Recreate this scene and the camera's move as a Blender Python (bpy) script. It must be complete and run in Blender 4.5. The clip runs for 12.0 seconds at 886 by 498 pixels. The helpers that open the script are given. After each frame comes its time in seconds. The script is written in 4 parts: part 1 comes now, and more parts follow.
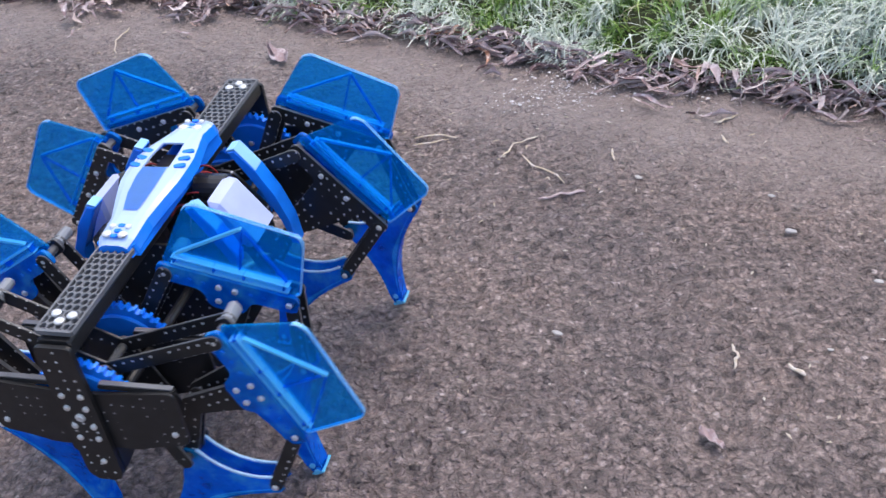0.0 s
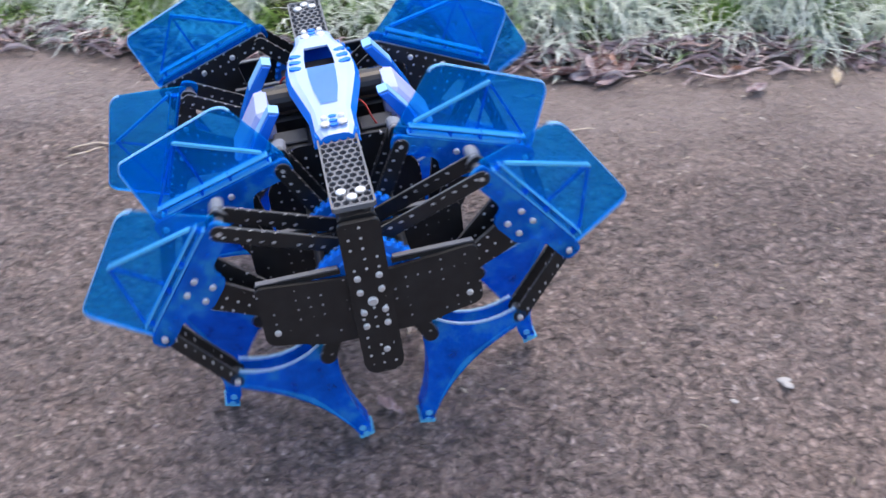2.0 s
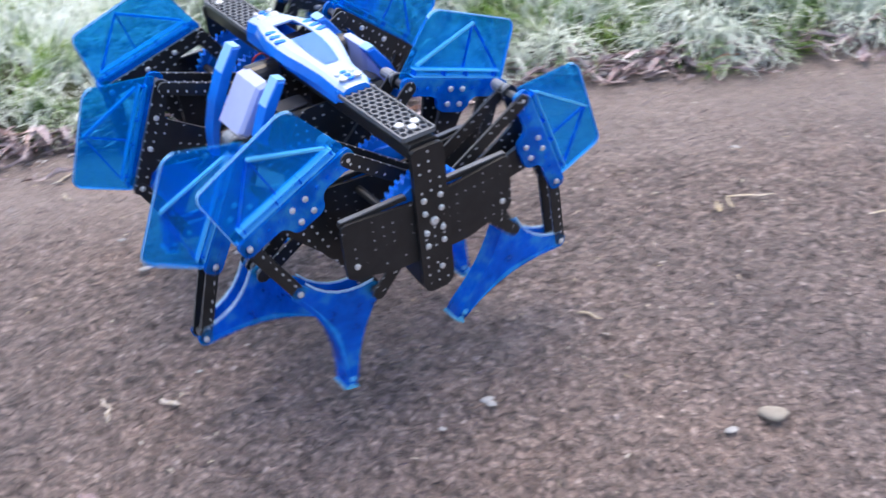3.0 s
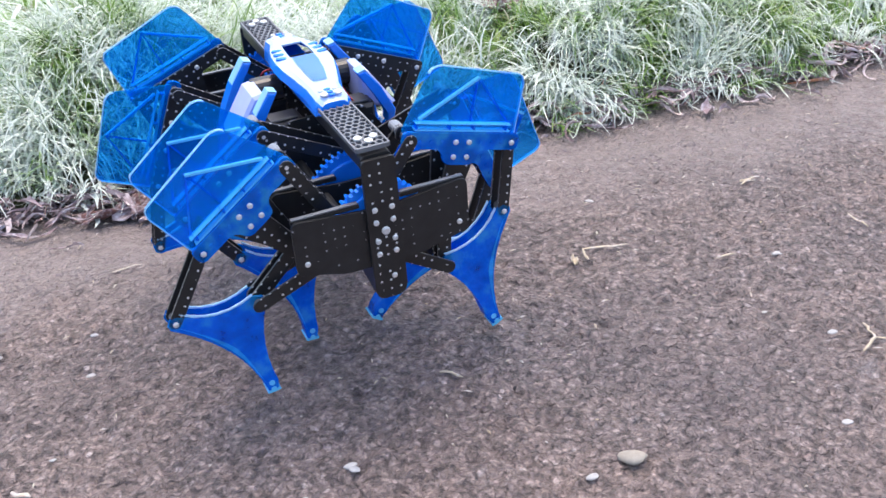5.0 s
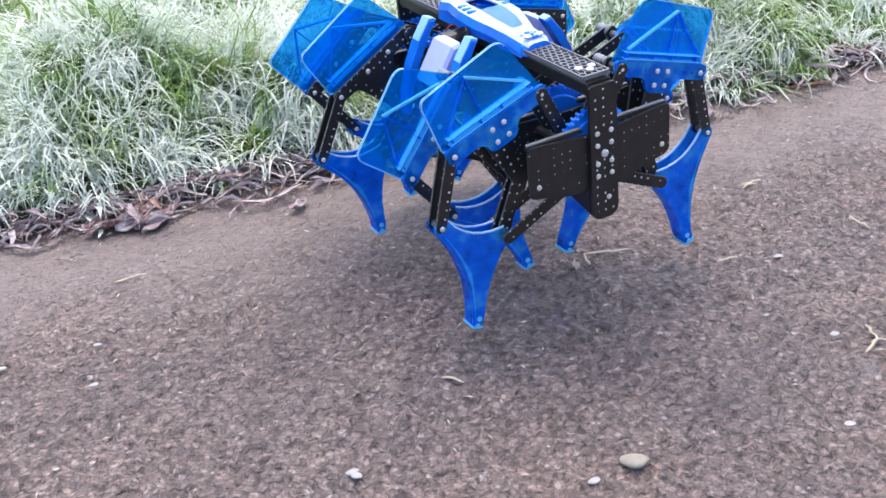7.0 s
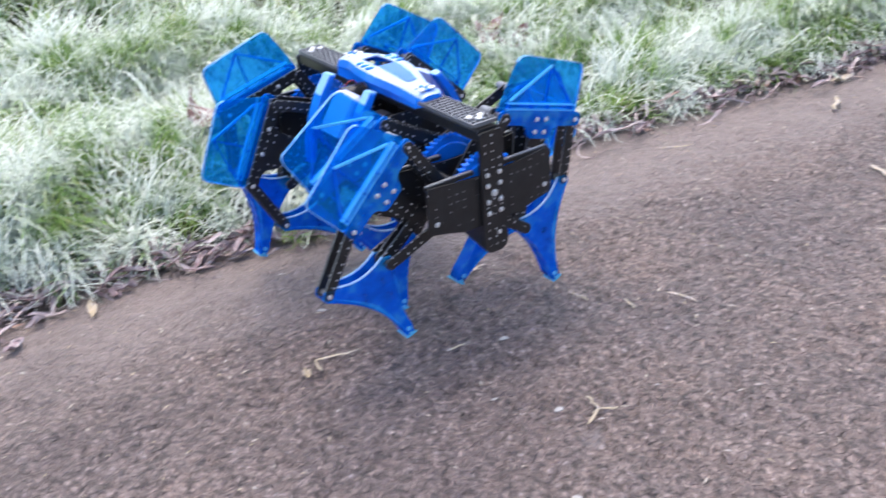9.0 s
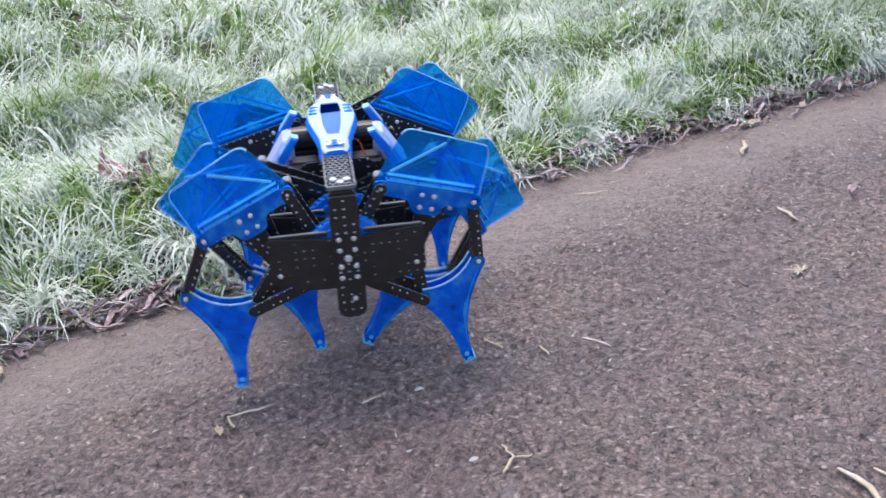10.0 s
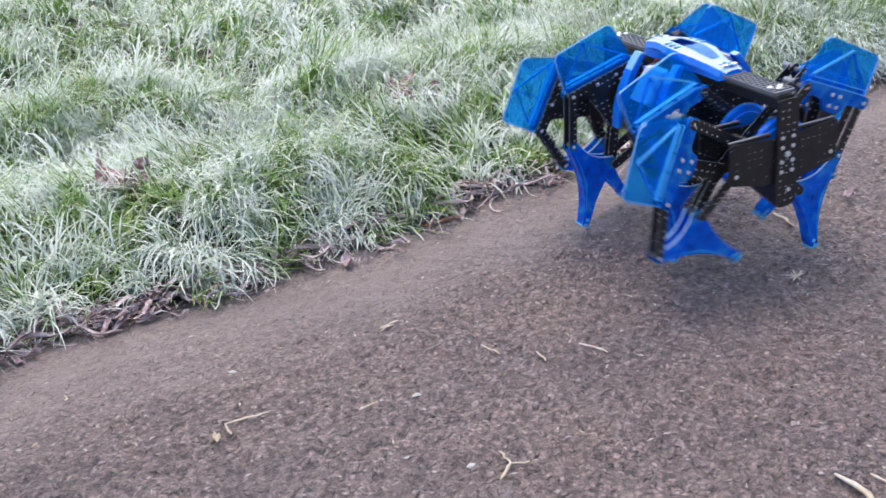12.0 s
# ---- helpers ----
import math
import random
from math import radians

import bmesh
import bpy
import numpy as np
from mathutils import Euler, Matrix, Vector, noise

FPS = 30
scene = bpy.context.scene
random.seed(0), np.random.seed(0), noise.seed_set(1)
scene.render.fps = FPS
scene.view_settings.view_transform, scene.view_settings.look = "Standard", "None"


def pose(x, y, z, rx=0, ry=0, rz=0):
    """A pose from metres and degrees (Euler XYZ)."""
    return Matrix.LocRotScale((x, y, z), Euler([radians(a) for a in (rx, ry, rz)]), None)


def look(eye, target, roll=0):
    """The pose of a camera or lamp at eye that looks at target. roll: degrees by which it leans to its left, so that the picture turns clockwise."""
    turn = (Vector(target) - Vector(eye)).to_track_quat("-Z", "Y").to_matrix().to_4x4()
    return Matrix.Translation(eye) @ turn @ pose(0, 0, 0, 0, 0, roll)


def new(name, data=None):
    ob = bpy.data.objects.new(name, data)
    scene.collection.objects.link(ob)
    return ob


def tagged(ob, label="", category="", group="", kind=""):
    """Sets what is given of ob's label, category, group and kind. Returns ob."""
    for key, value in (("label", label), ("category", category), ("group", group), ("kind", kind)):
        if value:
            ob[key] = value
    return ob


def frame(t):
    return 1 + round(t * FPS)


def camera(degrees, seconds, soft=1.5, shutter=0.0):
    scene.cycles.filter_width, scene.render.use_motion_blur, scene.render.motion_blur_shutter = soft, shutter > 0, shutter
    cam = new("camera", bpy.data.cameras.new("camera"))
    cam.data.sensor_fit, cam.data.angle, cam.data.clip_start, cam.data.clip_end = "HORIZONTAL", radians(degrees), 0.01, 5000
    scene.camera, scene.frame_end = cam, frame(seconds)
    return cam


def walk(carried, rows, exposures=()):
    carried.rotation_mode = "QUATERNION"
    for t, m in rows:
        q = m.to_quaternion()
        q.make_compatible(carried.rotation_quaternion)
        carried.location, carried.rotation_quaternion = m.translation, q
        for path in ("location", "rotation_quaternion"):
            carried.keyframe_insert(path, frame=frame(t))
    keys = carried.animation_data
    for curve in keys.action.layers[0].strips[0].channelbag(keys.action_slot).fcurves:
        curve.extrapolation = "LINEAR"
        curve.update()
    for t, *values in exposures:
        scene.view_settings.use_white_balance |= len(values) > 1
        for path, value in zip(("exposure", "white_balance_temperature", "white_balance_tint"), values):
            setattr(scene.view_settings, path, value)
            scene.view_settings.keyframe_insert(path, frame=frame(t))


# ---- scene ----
PATH = [
    (0, (0.1155, 0.0594, 0.6776), (0.0797, 0.8653, 0.0867), -6.20),
    (0.5, (0.1162, 0.0626, 0.6744), (0.0835, 0.8645, 0.0779), -6.00),
    (1, (0.1246, 0.0593, 0.6747), (0.1114, 0.8568, 0.0715), -6.49),
    (1.5, (0.1550, 0.0592, 0.6597), (0.2145, 0.8510, 0.0518), -6.27),
    (2, (0.1906, 0.0593, 0.6408), (0.3854, 0.8307, 0.0349), -4.62),
    (2.5, (0.2130, 0.0538, 0.6301), (0.5041, 0.8011, 0.0327), -4.08),
    (3, (0.2451, 0.0356, 0.6254), (0.6579, 0.7438, 0.0528), -4.24),
    (3.5, (0.2726, 0.0140, 0.6153), (0.7814, 0.6852, 0.0762), -3.89),
    (5.5, (0.2703, 0.0078, 0.6174), (0.7851, 0.6894, 0.0974), -4.07),
    (6, (0.2714, 0.0075, 0.6168), (0.7819, 0.6926, 0.0971), -4.51),
    (6.5, (0.2740, 0.0053, 0.6177), (0.7825, 0.6928, 0.0991), -4.84),
    (6.7, (0.2739, 0.0043, 0.6161), (0.7839, 0.6920, 0.0994), -4.86),
    (8.3, (0.2991, -0.0197, 0.6126), (0.8513, 0.6541, 0.1215), -5.99),
    (8.5, (0.3101, -0.0212, 0.6135), (0.8948, 0.6284, 0.1275), -5.91),
    (9, (0.3406, -0.0405, 0.6137), (1.0180, 0.5396, 0.1613), -5.54),
    (9.5, (0.3577, -0.0516, 0.6147), (1.0858, 0.4796, 0.1815), -4.68),
    (10, (0.3555, -0.0561, 0.6137), (1.0872, 0.4824, 0.1957), -5.05),
    (10.5, (0.3563, -0.0603, 0.6145), (1.0869, 0.4820, 0.1996), -5.45),
    (11, (0.3549, -0.0572, 0.6143), (1.0871, 0.4834, 0.2001), -5.19),
    (11.5, (0.3553, -0.0549, 0.6152), (1.0892, 0.4820, 0.1992), -4.96),
    (12, (0.3548, -0.0556, 0.6157), (1.0902, 0.4807, 0.2015), -5.01),
]
cam = camera(44.66, 12.0, 1.5, 0.35)
walk(cam, [(t, look(eye, target, roll)) for t, eye, target, roll in PATH],
     [(0.0, 1.07), (1.0, 1.06), (2.0, 1.18), (2.6, 1.28), (3.5, 1.45), (6.0, 1.5), (8.8, 1.5), (9.5, 1.25), (12.0, 1.16)])

# ---- light: a cold, hazy winter morning in open shade ----
world = bpy.data.worlds.new("winter_sky")
scene.world = world
world.use_nodes = True
wn = world.node_tree.nodes
sky = wn.new("ShaderNodeTexSky")
sky.sky_type, sky.sun_disc = "NISHITA", False
sky.sun_elevation, sky.sun_rotation = radians(72), radians(40)
sky.air_density, sky.dust_density, sky.ozone_density = 1.0, 4.0, 1.0
world.node_tree.links.new(sky.outputs[0], wn["Background"].inputs[0])
wn["Background"].inputs[1].default_value = 0.135
sun_data = bpy.data.lights.new("sun", "SUN")
sun_data.energy, sun_data.angle, sun_data.color = 0.26, radians(90), (1.0, 0.97, 0.94)
sun = new("sun", sun_data)
sun.matrix_world = look((1.7, 1.9, 4.9), (0.8, 0.8, 0.6))


# ---- materials ----
def material(name, rough=0.5, metal=0.0):
    m = bpy.data.materials.new(name)
    m.use_nodes = True
    b = m.node_tree.nodes["Principled BSDF"]
    b.inputs["Roughness"].default_value, b.inputs["Metallic"].default_value = rough, metal
    return m, m.node_tree.nodes, m.node_tree.links, b


def ramp(nodes, stops):
    r = nodes.new("ShaderNodeValToRGB")
    while len(r.color_ramp.elements) < len(stops):
        r.color_ramp.elements.new(0.5)
    for e, (at, col) in zip(r.color_ramp.elements, stops):
        e.position, e.color = at, (*col, 1)
    return r


def noise_tex(nodes, links, vec, scale, detail=4, rough=0.55):
    n = nodes.new("ShaderNodeTexNoise")
    n.inputs["Scale"].default_value, n.inputs["Detail"].default_value, n.inputs["Roughness"].default_value = scale, detail, rough
    links.new(vec, n.inputs["Vector"])
    return n


def bump(nodes, links, height, strength, dist, b, normal=None):
    k = nodes.new("ShaderNodeBump")
    k.inputs["Strength"].default_value, k.inputs["Distance"].default_value = strength, dist
    links.new(height, k.inputs["Height"])
    if normal:
        links.new(normal, k.inputs["Normal"])
    links.new(k.outputs[0], b.inputs["Normal"])
    return k.outputs[0]


def plain(name, col, rough, metal=0.0, vary=0.12, scale=40.0, bumpy=0.15):
    """A surface of one colour with fine mottling and relief."""
    m, n, l, b = material(name, rough, metal)
    co = n.new("ShaderNodeTexCoord").outputs["Object"]
    t = noise_tex(n, l, co, scale)
    r = ramp(n, [(0.25, [c * (1 - vary) for c in col]), (0.75, [min(1, c * (1 + vary)) for c in col])])
    l.new(t.outputs[0], r.inputs[0])
    l.new(r.outputs[0], b.inputs["Base Color"])
    t2 = noise_tex(n, l, co, scale * 12, 3)
    bump(n, l, t2.outputs[0], bumpy, 0.0006, b)
    return m


def mixed(nodes, links, fac, one, two, blend="MIX"):
    """Two colours or sockets mixed by a socket or a number."""
    m = nodes.new("ShaderNodeMix")
    m.data_type, m.blend_type = "RGBA", blend
    for slot, v in ((0, fac), (6, one), (7, two)):
        if isinstance(v, bpy.types.NodeSocket):
            links.new(v, m.inputs[slot])
        else:
            m.inputs[slot].default_value = v if slot == 0 else (*v, 1)
    return m.outputs[2]


def asphalt_material():
    m, n, l, b = material("asphalt", 0.62)
    tc = n.new("ShaderNodeTexCoord")
    co = tc.outputs["Object"]
    # stones, bent by a little noise so that no cell is straight-sided
    wob = noise_tex(n, l, co, 110, 3)
    off = n.new("ShaderNodeVectorMath")
    off.operation = "MULTIPLY_ADD"
    l.new(wob.outputs["Color"], off.inputs[0])
    off.inputs[1].default_value = (0.009, 0.009, 0.009)
    l.new(co, off.inputs[2])
    cells = []
    for s in (165, 330):
        v = n.new("ShaderNodeTexVoronoi")
        v.feature = "SMOOTH_F1"
        v.inputs["Smoothness"].default_value = 0.45
        v.inputs["Scale"].default_value = s
        l.new(off.outputs[0], v.inputs["Vector"])
        cells.append(v)
    sep = n.new("ShaderNodeSeparateColor")
    l.new(cells[0].outputs["Color"], sep.inputs[0])
    grain = ramp(n, [(0.0, (0.175, 0.142, 0.136)), (0.4, (0.255, 0.206, 0.194)), (0.8, (0.315, 0.256, 0.240)), (0.96, (0.38, 0.315, 0.30)), (1.0, (0.50, 0.44, 0.43))])
    l.new(sep.outputs[0], grain.inputs[0])
    # colour darkened towards the stones' gaps to strengthen the relief's shading
    gap = ramp(n, [(0.0, (1.12, 1.1, 1.1)), (0.3, (1.0, 1.0, 1.0)), (0.55, (0.62, 0.6, 0.6))])
    l.new(cells[0].outputs["Distance"], gap.inputs[0])
    col = mixed(n, l, 0.9, grain.outputs[0], gap.outputs[0], "MULTIPLY")
    fine = noise_tex(n, l, co, 520, 3)
    fr = ramp(n, [(0.3, (0.68, 0.66, 0.66)), (0.5, (1.0, 0.98, 0.97)), (0.7, (1.25, 1.22, 1.2))])
    l.new(fine.outputs[0], fr.inputs[0])
    col = mixed(n, l, 0.8, col, fr.outputs[0], "MULTIPLY")
    big = noise_tex(n, l, co, 3.1, 6, 0.62)
    tint = ramp(n, [(0.3, (0.74, 0.73, 0.77)), (0.5, (1.0, 0.98, 0.97)), (0.72, (1.22, 1.15, 1.08))])
    l.new(big.outputs[0], tint.inputs[0])
    col = mixed(n, l, 1.0, col, tint.outputs[0], "MULTIPLY")
    # pits between the stones: damp dirt, and the relief's shade darkened into the colour
    pits = ramp(n, [(0.37, (0.30, 0.29, 0.29)), (0.5, (0.98, 0.98, 0.98)), (0.66, (1.18, 1.17, 1.16))])
    l.new(noise_tex(n, l, off.outputs[0], 115, 4, 0.6).outputs[0], pits.inputs[0])
    col = mixed(n, l, 0.85, col, pits.outputs[0], "MULTIPLY")
    # fine silt washed in along the lawn and lying in the hollows
    uv = n.new("ShaderNodeSeparateXYZ")
    l.new(tc.outputs["UV"], uv.inputs[0])
    sn = noise_tex(n, l, co, 9, 7, 0.7)
    ma = n.new("ShaderNodeMath")
    ma.operation = "MULTIPLY_ADD"
    l.new(sn.outputs[0], ma.inputs[0])
    ma.inputs[1].default_value = 0.75
    l.new(uv.outputs[0], ma.inputs[2])
    sr = ramp(n, [(0.6, (0.0, 0.0, 0.0)), (1.15, (0.75, 0.75, 0.75))])
    l.new(ma.outputs[0], sr.inputs[0])
    dirt = ramp(n, [(0.3, (0.225, 0.184, 0.172)), (0.7, (0.33, 0.277, 0.264))])
    l.new(noise_tex(n, l, co, 70, 6, 0.7).outputs[0], dirt.inputs[0])
    col = mixed(n, l, sr.outputs[0], col, mixed(n, l, 0.5, dirt.outputs[0], fr.outputs[0], "MULTIPLY"))
    # frost in thin flecks
    fp = noise_tex(n, l, co, 16.0, 9, 0.8)
    fm = ramp(n, [(0.6, (0, 0, 0)), (0.8, (0.55, 0.55, 0.55))])
    l.new(fp.outputs[0], fm.inputs[0])
    col = mixed(n, l, fm.outputs[0], col, (0.42, 0.41, 0.43))
    l.new(col, b.inputs["Base Color"])
    rr = ramp(n, [(0.3, (0.34, 0.34, 0.34)), (0.7, (0.56, 0.56, 0.56))])
    l.new(big.outputs[0], rr.inputs[0])
    l.new(rr.outputs[0], b.inputs["Roughness"])
    inv = n.new("ShaderNodeMath")
    inv.operation = "SUBTRACT"
    inv.inputs[0].default_value = 1.0
    l.new(cells[0].outputs["Distance"], inv.inputs[1])
    lump = noise_tex(n, l, off.outputs[0], 62, 5, 0.6)
    zero = bump(n, l, lump.outputs[0], 0.9, 0.014, b)
    soft = n.new("ShaderNodeMath")
    soft.operation = "MULTIPLY_ADD"
    soft.inputs[1].default_value, soft.inputs[2].default_value = -0.75, 0.9
    l.new(sr.outputs[0], soft.inputs[0])
    l.new(soft.outputs[0], zero.node.inputs["Strength"])
    one = bump(n, l, inv.outputs[0], 0.75, 0.006, b, zero)
    inv2 = n.new("ShaderNodeMath")
    inv2.operation = "SUBTRACT"
    inv2.inputs[0].default_value = 1.0
    l.new(cells[1].outputs["Distance"], inv2.inputs[1])
    two = bump(n, l, inv2.outputs[0], 0.5, 0.003, b, one)
    bump(n, l, fine.outputs[0], 0.6, 0.002, b, two)
    return m


def grass_material(name, frost):
    m, n, l, b = material(name, 0.55)
    g = n.new("ShaderNodeNewGeometry")
    uv = n.new("ShaderNodeTexCoord").outputs["UV"]
    sep = n.new("ShaderNodeSeparateXYZ")
    l.new(uv, sep.inputs[0])
    base = ramp(n, [(0.0, (0.075, 0.17, 0.018)), (0.35, (0.155, 0.30, 0.03)), (0.7, (0.26, 0.43, 0.05)), (0.9, (0.36, 0.45, 0.12)), (1.0, (0.46, 0.38, 0.2))])
    l.new(g.outputs["Random Per Island"], base.inputs[0])
    co = n.new("ShaderNodeTexCoord").outputs["Object"]
    patch = noise_tex(n, l, co, 10.5, 5, 0.62)
    fine = noise_tex(n, l, co, 60.0, 3, 0.6)
    strong = n.new("ShaderNodeMath")
    strong.operation = "MULTIPLY_ADD"
    strong.inputs[1].default_value, strong.inputs[2].default_value = 3.2, -1.12
    l.new(patch.outputs[0], strong.inputs[0])
    add = n.new("ShaderNodeMath")
    add.operation = "ADD"
    l.new(strong.outputs[0], add.inputs[0]), l.new(fine.outputs[0], add.inputs[1])
    for src, weight in ((sep.outputs[1], 0.42), (g.outputs["Random Per Island"], 0.45)):
        more = n.new("ShaderNodeMath")
        more.operation = "MULTIPLY_ADD"
        more.inputs[1].default_value = weight
        l.new(src, more.inputs[0]), l.new(add.outputs[0], more.inputs[2])
        add = more
    half = n.new("ShaderNodeMath")
    half.operation = "MULTIPLY"
    half.inputs[1].default_value = 0.5
    l.new(add.outputs[0], half.inputs[0])
    fr = ramp(n, [(0.0, (0, 0, 0)), (0.65 - frost, (0.05, 0.05, 0.05)), (0.83 - frost, (0.92, 0.92, 0.92))])
    l.new(half.outputs[0], fr.inputs[0])
    mix = n.new("ShaderNodeMix")
    mix.data_type = "RGBA"
    l.new(fr.outputs[0], mix.inputs[0]), l.new(base.outputs[0], mix.inputs[6])
    mix.inputs[7].default_value = (0.83, 0.88, 0.82, 1)
    l.new(mix.outputs[2], b.inputs["Base Color"])
    thin = n.new("ShaderNodeBsdfTranslucent")
    l.new(mix.outputs[2], thin.inputs[0])
    ms = n.new("ShaderNodeMixShader")
    ms.inputs[0].default_value = 0.22
    l.new(b.outputs[0], ms.inputs[1]), l.new(thin.outputs[0], ms.inputs[2])
    l.new(ms.outputs[0], n["Material Output"].inputs[0])
    return m


def leaf_material(name, stops):
    m, n, l, b = material(name, 0.7)
    g = n.new("ShaderNodeNewGeometry")
    r = ramp(n, stops)
    l.new(g.outputs["Random Per Island"], r.inputs[0])
    co = n.new("ShaderNodeTexCoord").outputs["Object"]
    f = noise_tex(n, l, co, 90, 6, 0.7)
    fr = ramp(n, [(0.46, (0, 0, 0)), (0.68, (0.85, 0.85, 0.85))])
    l.new(f.outputs[0], fr.inputs[0])
    mix = n.new("ShaderNodeMix")
    mix.data_type = "RGBA"
    l.new(fr.outputs[0], mix.inputs[0]), l.new(r.outputs[0], mix.inputs[6])
    mix.inputs[7].default_value = (0.72, 0.67, 0.69, 1)
    l.new(mix.outputs[2], b.inputs["Base Color"])
    bump(n, l, f.outputs[0], 0.5, 0.002, b)
    return m


def tinted_sheet(name, tint, body, see, ripple=8):
    """Thin see-through coloured plastic."""
    m, n, l, b = material(name, 0.18)
    co = n.new("ShaderNodeTexCoord").outputs["Object"]
    # cast plastic: dark and cyan mottling painted in place of varied reflections
    cast = ripple > 50
    t = noise_tex(n, l, co, 48 if cast else 25, 4)
    r = ramp(n, [(0.33, [c * (0.62 if cast else 0.92) for c in body]), (0.52, body), (0.68, (0.05, 0.5, 1.0) if cast else [min(1, c * 1.08) for c in body])])
    l.new(t.outputs[0], r.inputs[0])
    l.new(r.outputs[0], b.inputs["Base Color"])
    wav = noise_tex(n, l, co, ripple, 2)
    bump(n, l, wav.outputs[0], 0.5, 0.004 if ripple < 50 else 0.006, b)
    clear = n.new("ShaderNodeBsdfTransparent")
    clear.inputs[0].default_value = (*tint, 1)
    mix = n.new("ShaderNodeMixShader")
    mix.inputs[0].default_value = see
    l.new(b.outputs[0], mix.inputs[1]), l.new(clear.outputs[0], mix.inputs[2])
    l.new(mix.outputs[0], n["Material Output"].inputs[0])
    return m


def perforated(name, col, hole, pitch, radius, rough, few=0.47):
    """Dark plate with a regular field of small holes, their highlights drawn pale."""
    m, n, l, b = material(name, rough)
    co = n.new("ShaderNodeTexCoord").outputs["Object"]
    sep = n.new("ShaderNodeSeparateXYZ")
    l.new(co, sep.inputs[0])

    def cell(src, off):
        a = n.new("ShaderNodeMath")
        a.operation = "MULTIPLY_ADD"
        a.inputs[1].default_value, a.inputs[2].default_value = 1 / pitch, off
        l.new(src, a.inputs[0])
        f = n.new("ShaderNodeMath")
        f.operation = "FRACT"
        l.new(a.outputs[0], f.inputs[0])
        s = n.new("ShaderNodeMath")
        s.operation = "SUBTRACT"
        s.inputs[1].default_value = 0.5
        l.new(f.outputs[0], s.inputs[0])
        return s.outputs[0]
    com = n.new("ShaderNodeCombineXYZ")
    l.new(cell(sep.outputs[0], 0.5), com.inputs[0]), l.new(cell(sep.outputs[2], 0.25), com.inputs[1])
    ln = n.new("ShaderNodeVectorMath")
    ln.operation = "LENGTH"
    l.new(com.outputs[0], ln.inputs[0])
    lt = n.new("ShaderNodeMath")
    lt.operation = "LESS_THAN"
    lt.inputs[1].default_value = radius / pitch
    l.new(ln.outputs["Value"], lt.inputs[0])
    gate = noise_tex(n, l, co, 70, 1)
    gt = n.new("ShaderNodeMath")
    gt.operation = "GREATER_THAN"
    gt.inputs[1].default_value = few
    l.new(gate.outputs[0], gt.inputs[0])
    both = n.new("ShaderNodeMath")
    both.operation = "MULTIPLY"
    l.new(lt.outputs[0], both.inputs[0]), l.new(gt.outputs[0], both.inputs[1])
    lt = both
    t = noise_tex(n, l, co, 60, 5)
    r = ramp(n, [(0.3, [c * 0.7 for c in col]), (0.75, [c * 1.5 for c in col])])
    l.new(t.outputs[0], r.inputs[0])
    mix = n.new("ShaderNodeMix")
    mix.data_type = "RGBA"
    l.new(lt.outputs[0], mix.inputs[0]), l.new(r.outputs[0], mix.inputs[6])
    mix.inputs[7].default_value = (*hole, 1)
    l.new(mix.outputs[2], b.inputs["Base Color"])
    return m


ASPHALT = asphalt_material()
GRASS = grass_material("frosted_grass", 0.055)
SOIL = plain("leaf_mould", (0.05, 0.055, 0.025), 0.9, vary=0.5, scale=30, bumpy=0.6)
DEAD = leaf_material("dead_leaves", [(0.0, (0.14, 0.08, 0.085)), (0.25, (0.29, 0.20, 0.21)), (0.6, (0.46, 0.36, 0.37)), (0.92, (0.62, 0.53, 0.52)), (1.0, (0.40, 0.17, 0.08))])
RUSSET = leaf_material("russet_leaf", [(0.0, (0.15, 0.065, 0.06)), (0.5, (0.21, 0.10, 0.09)), (1.0, (0.28, 0.15, 0.14))])
STRAW = leaf_material("straw", [(0.0, (0.45, 0.36, 0.24)), (0.5, (0.55, 0.46, 0.33)), (1.0, (0.62, 0.56, 0.45))])
SHEET = tinted_sheet("blue_sheet", (0.20, 0.70, 1.0), (0.0, 0.40, 1.0), 0.74)
# flanges and ribs coloured light for their glints; also the paler foot tips
RIB = tinted_sheet("light_blue_glint_and_tip", (0.4, 0.8, 1.0), (0.16, 0.66, 1.0), 0.16)
BLUE = plain("blue_plastic", (0.01, 0.22, 1.0), 0.24, vary=0.15, scale=50, bumpy=0.1)
BLUE_CLEAR = tinted_sheet("blue_cast_plastic", (0.17, 0.60, 1.0), (0.0, 0.25, 1.0), 0.55, 110)
BAND = tinted_sheet("bright_blue_edge", (0.2, 0.65, 1.0), (0.02, 0.42, 1.0), 0.3, 110)
BLACK = perforated("black_plate", (0.015, 0.015, 0.016), (0.62, 0.62, 0.63), 0.0085, 0.0011, 0.36)
PLATE = perforated("dark_plate", (0.015, 0.015, 0.016), (0.32, 0.32, 0.34), 0.0085, 0.0009, 0.42, 0.54)
DARK = plain("black_plastic", (0.017, 0.017, 0.019), 0.38, vary=0.4)
CAN = plain("black_motor_can", (0.02, 0.02, 0.023), 0.22, vary=0.3)
CAP = plain("dark_grey_cap", (0.05, 0.052, 0.058), 0.35, vary=0.3)
# grey that stands for the reflections on the black plates' cut edges
SIDE = plain("lit_plate_edge", (0.085, 0.087, 0.092), 0.3, vary=0.5, scale=120)
SPACER = plain("grey_nylon", (0.24, 0.26, 0.29), 0.35, vary=0.1)
EDGE = plain("grey_plate", (0.16, 0.165, 0.18), 0.4, vary=0.2)
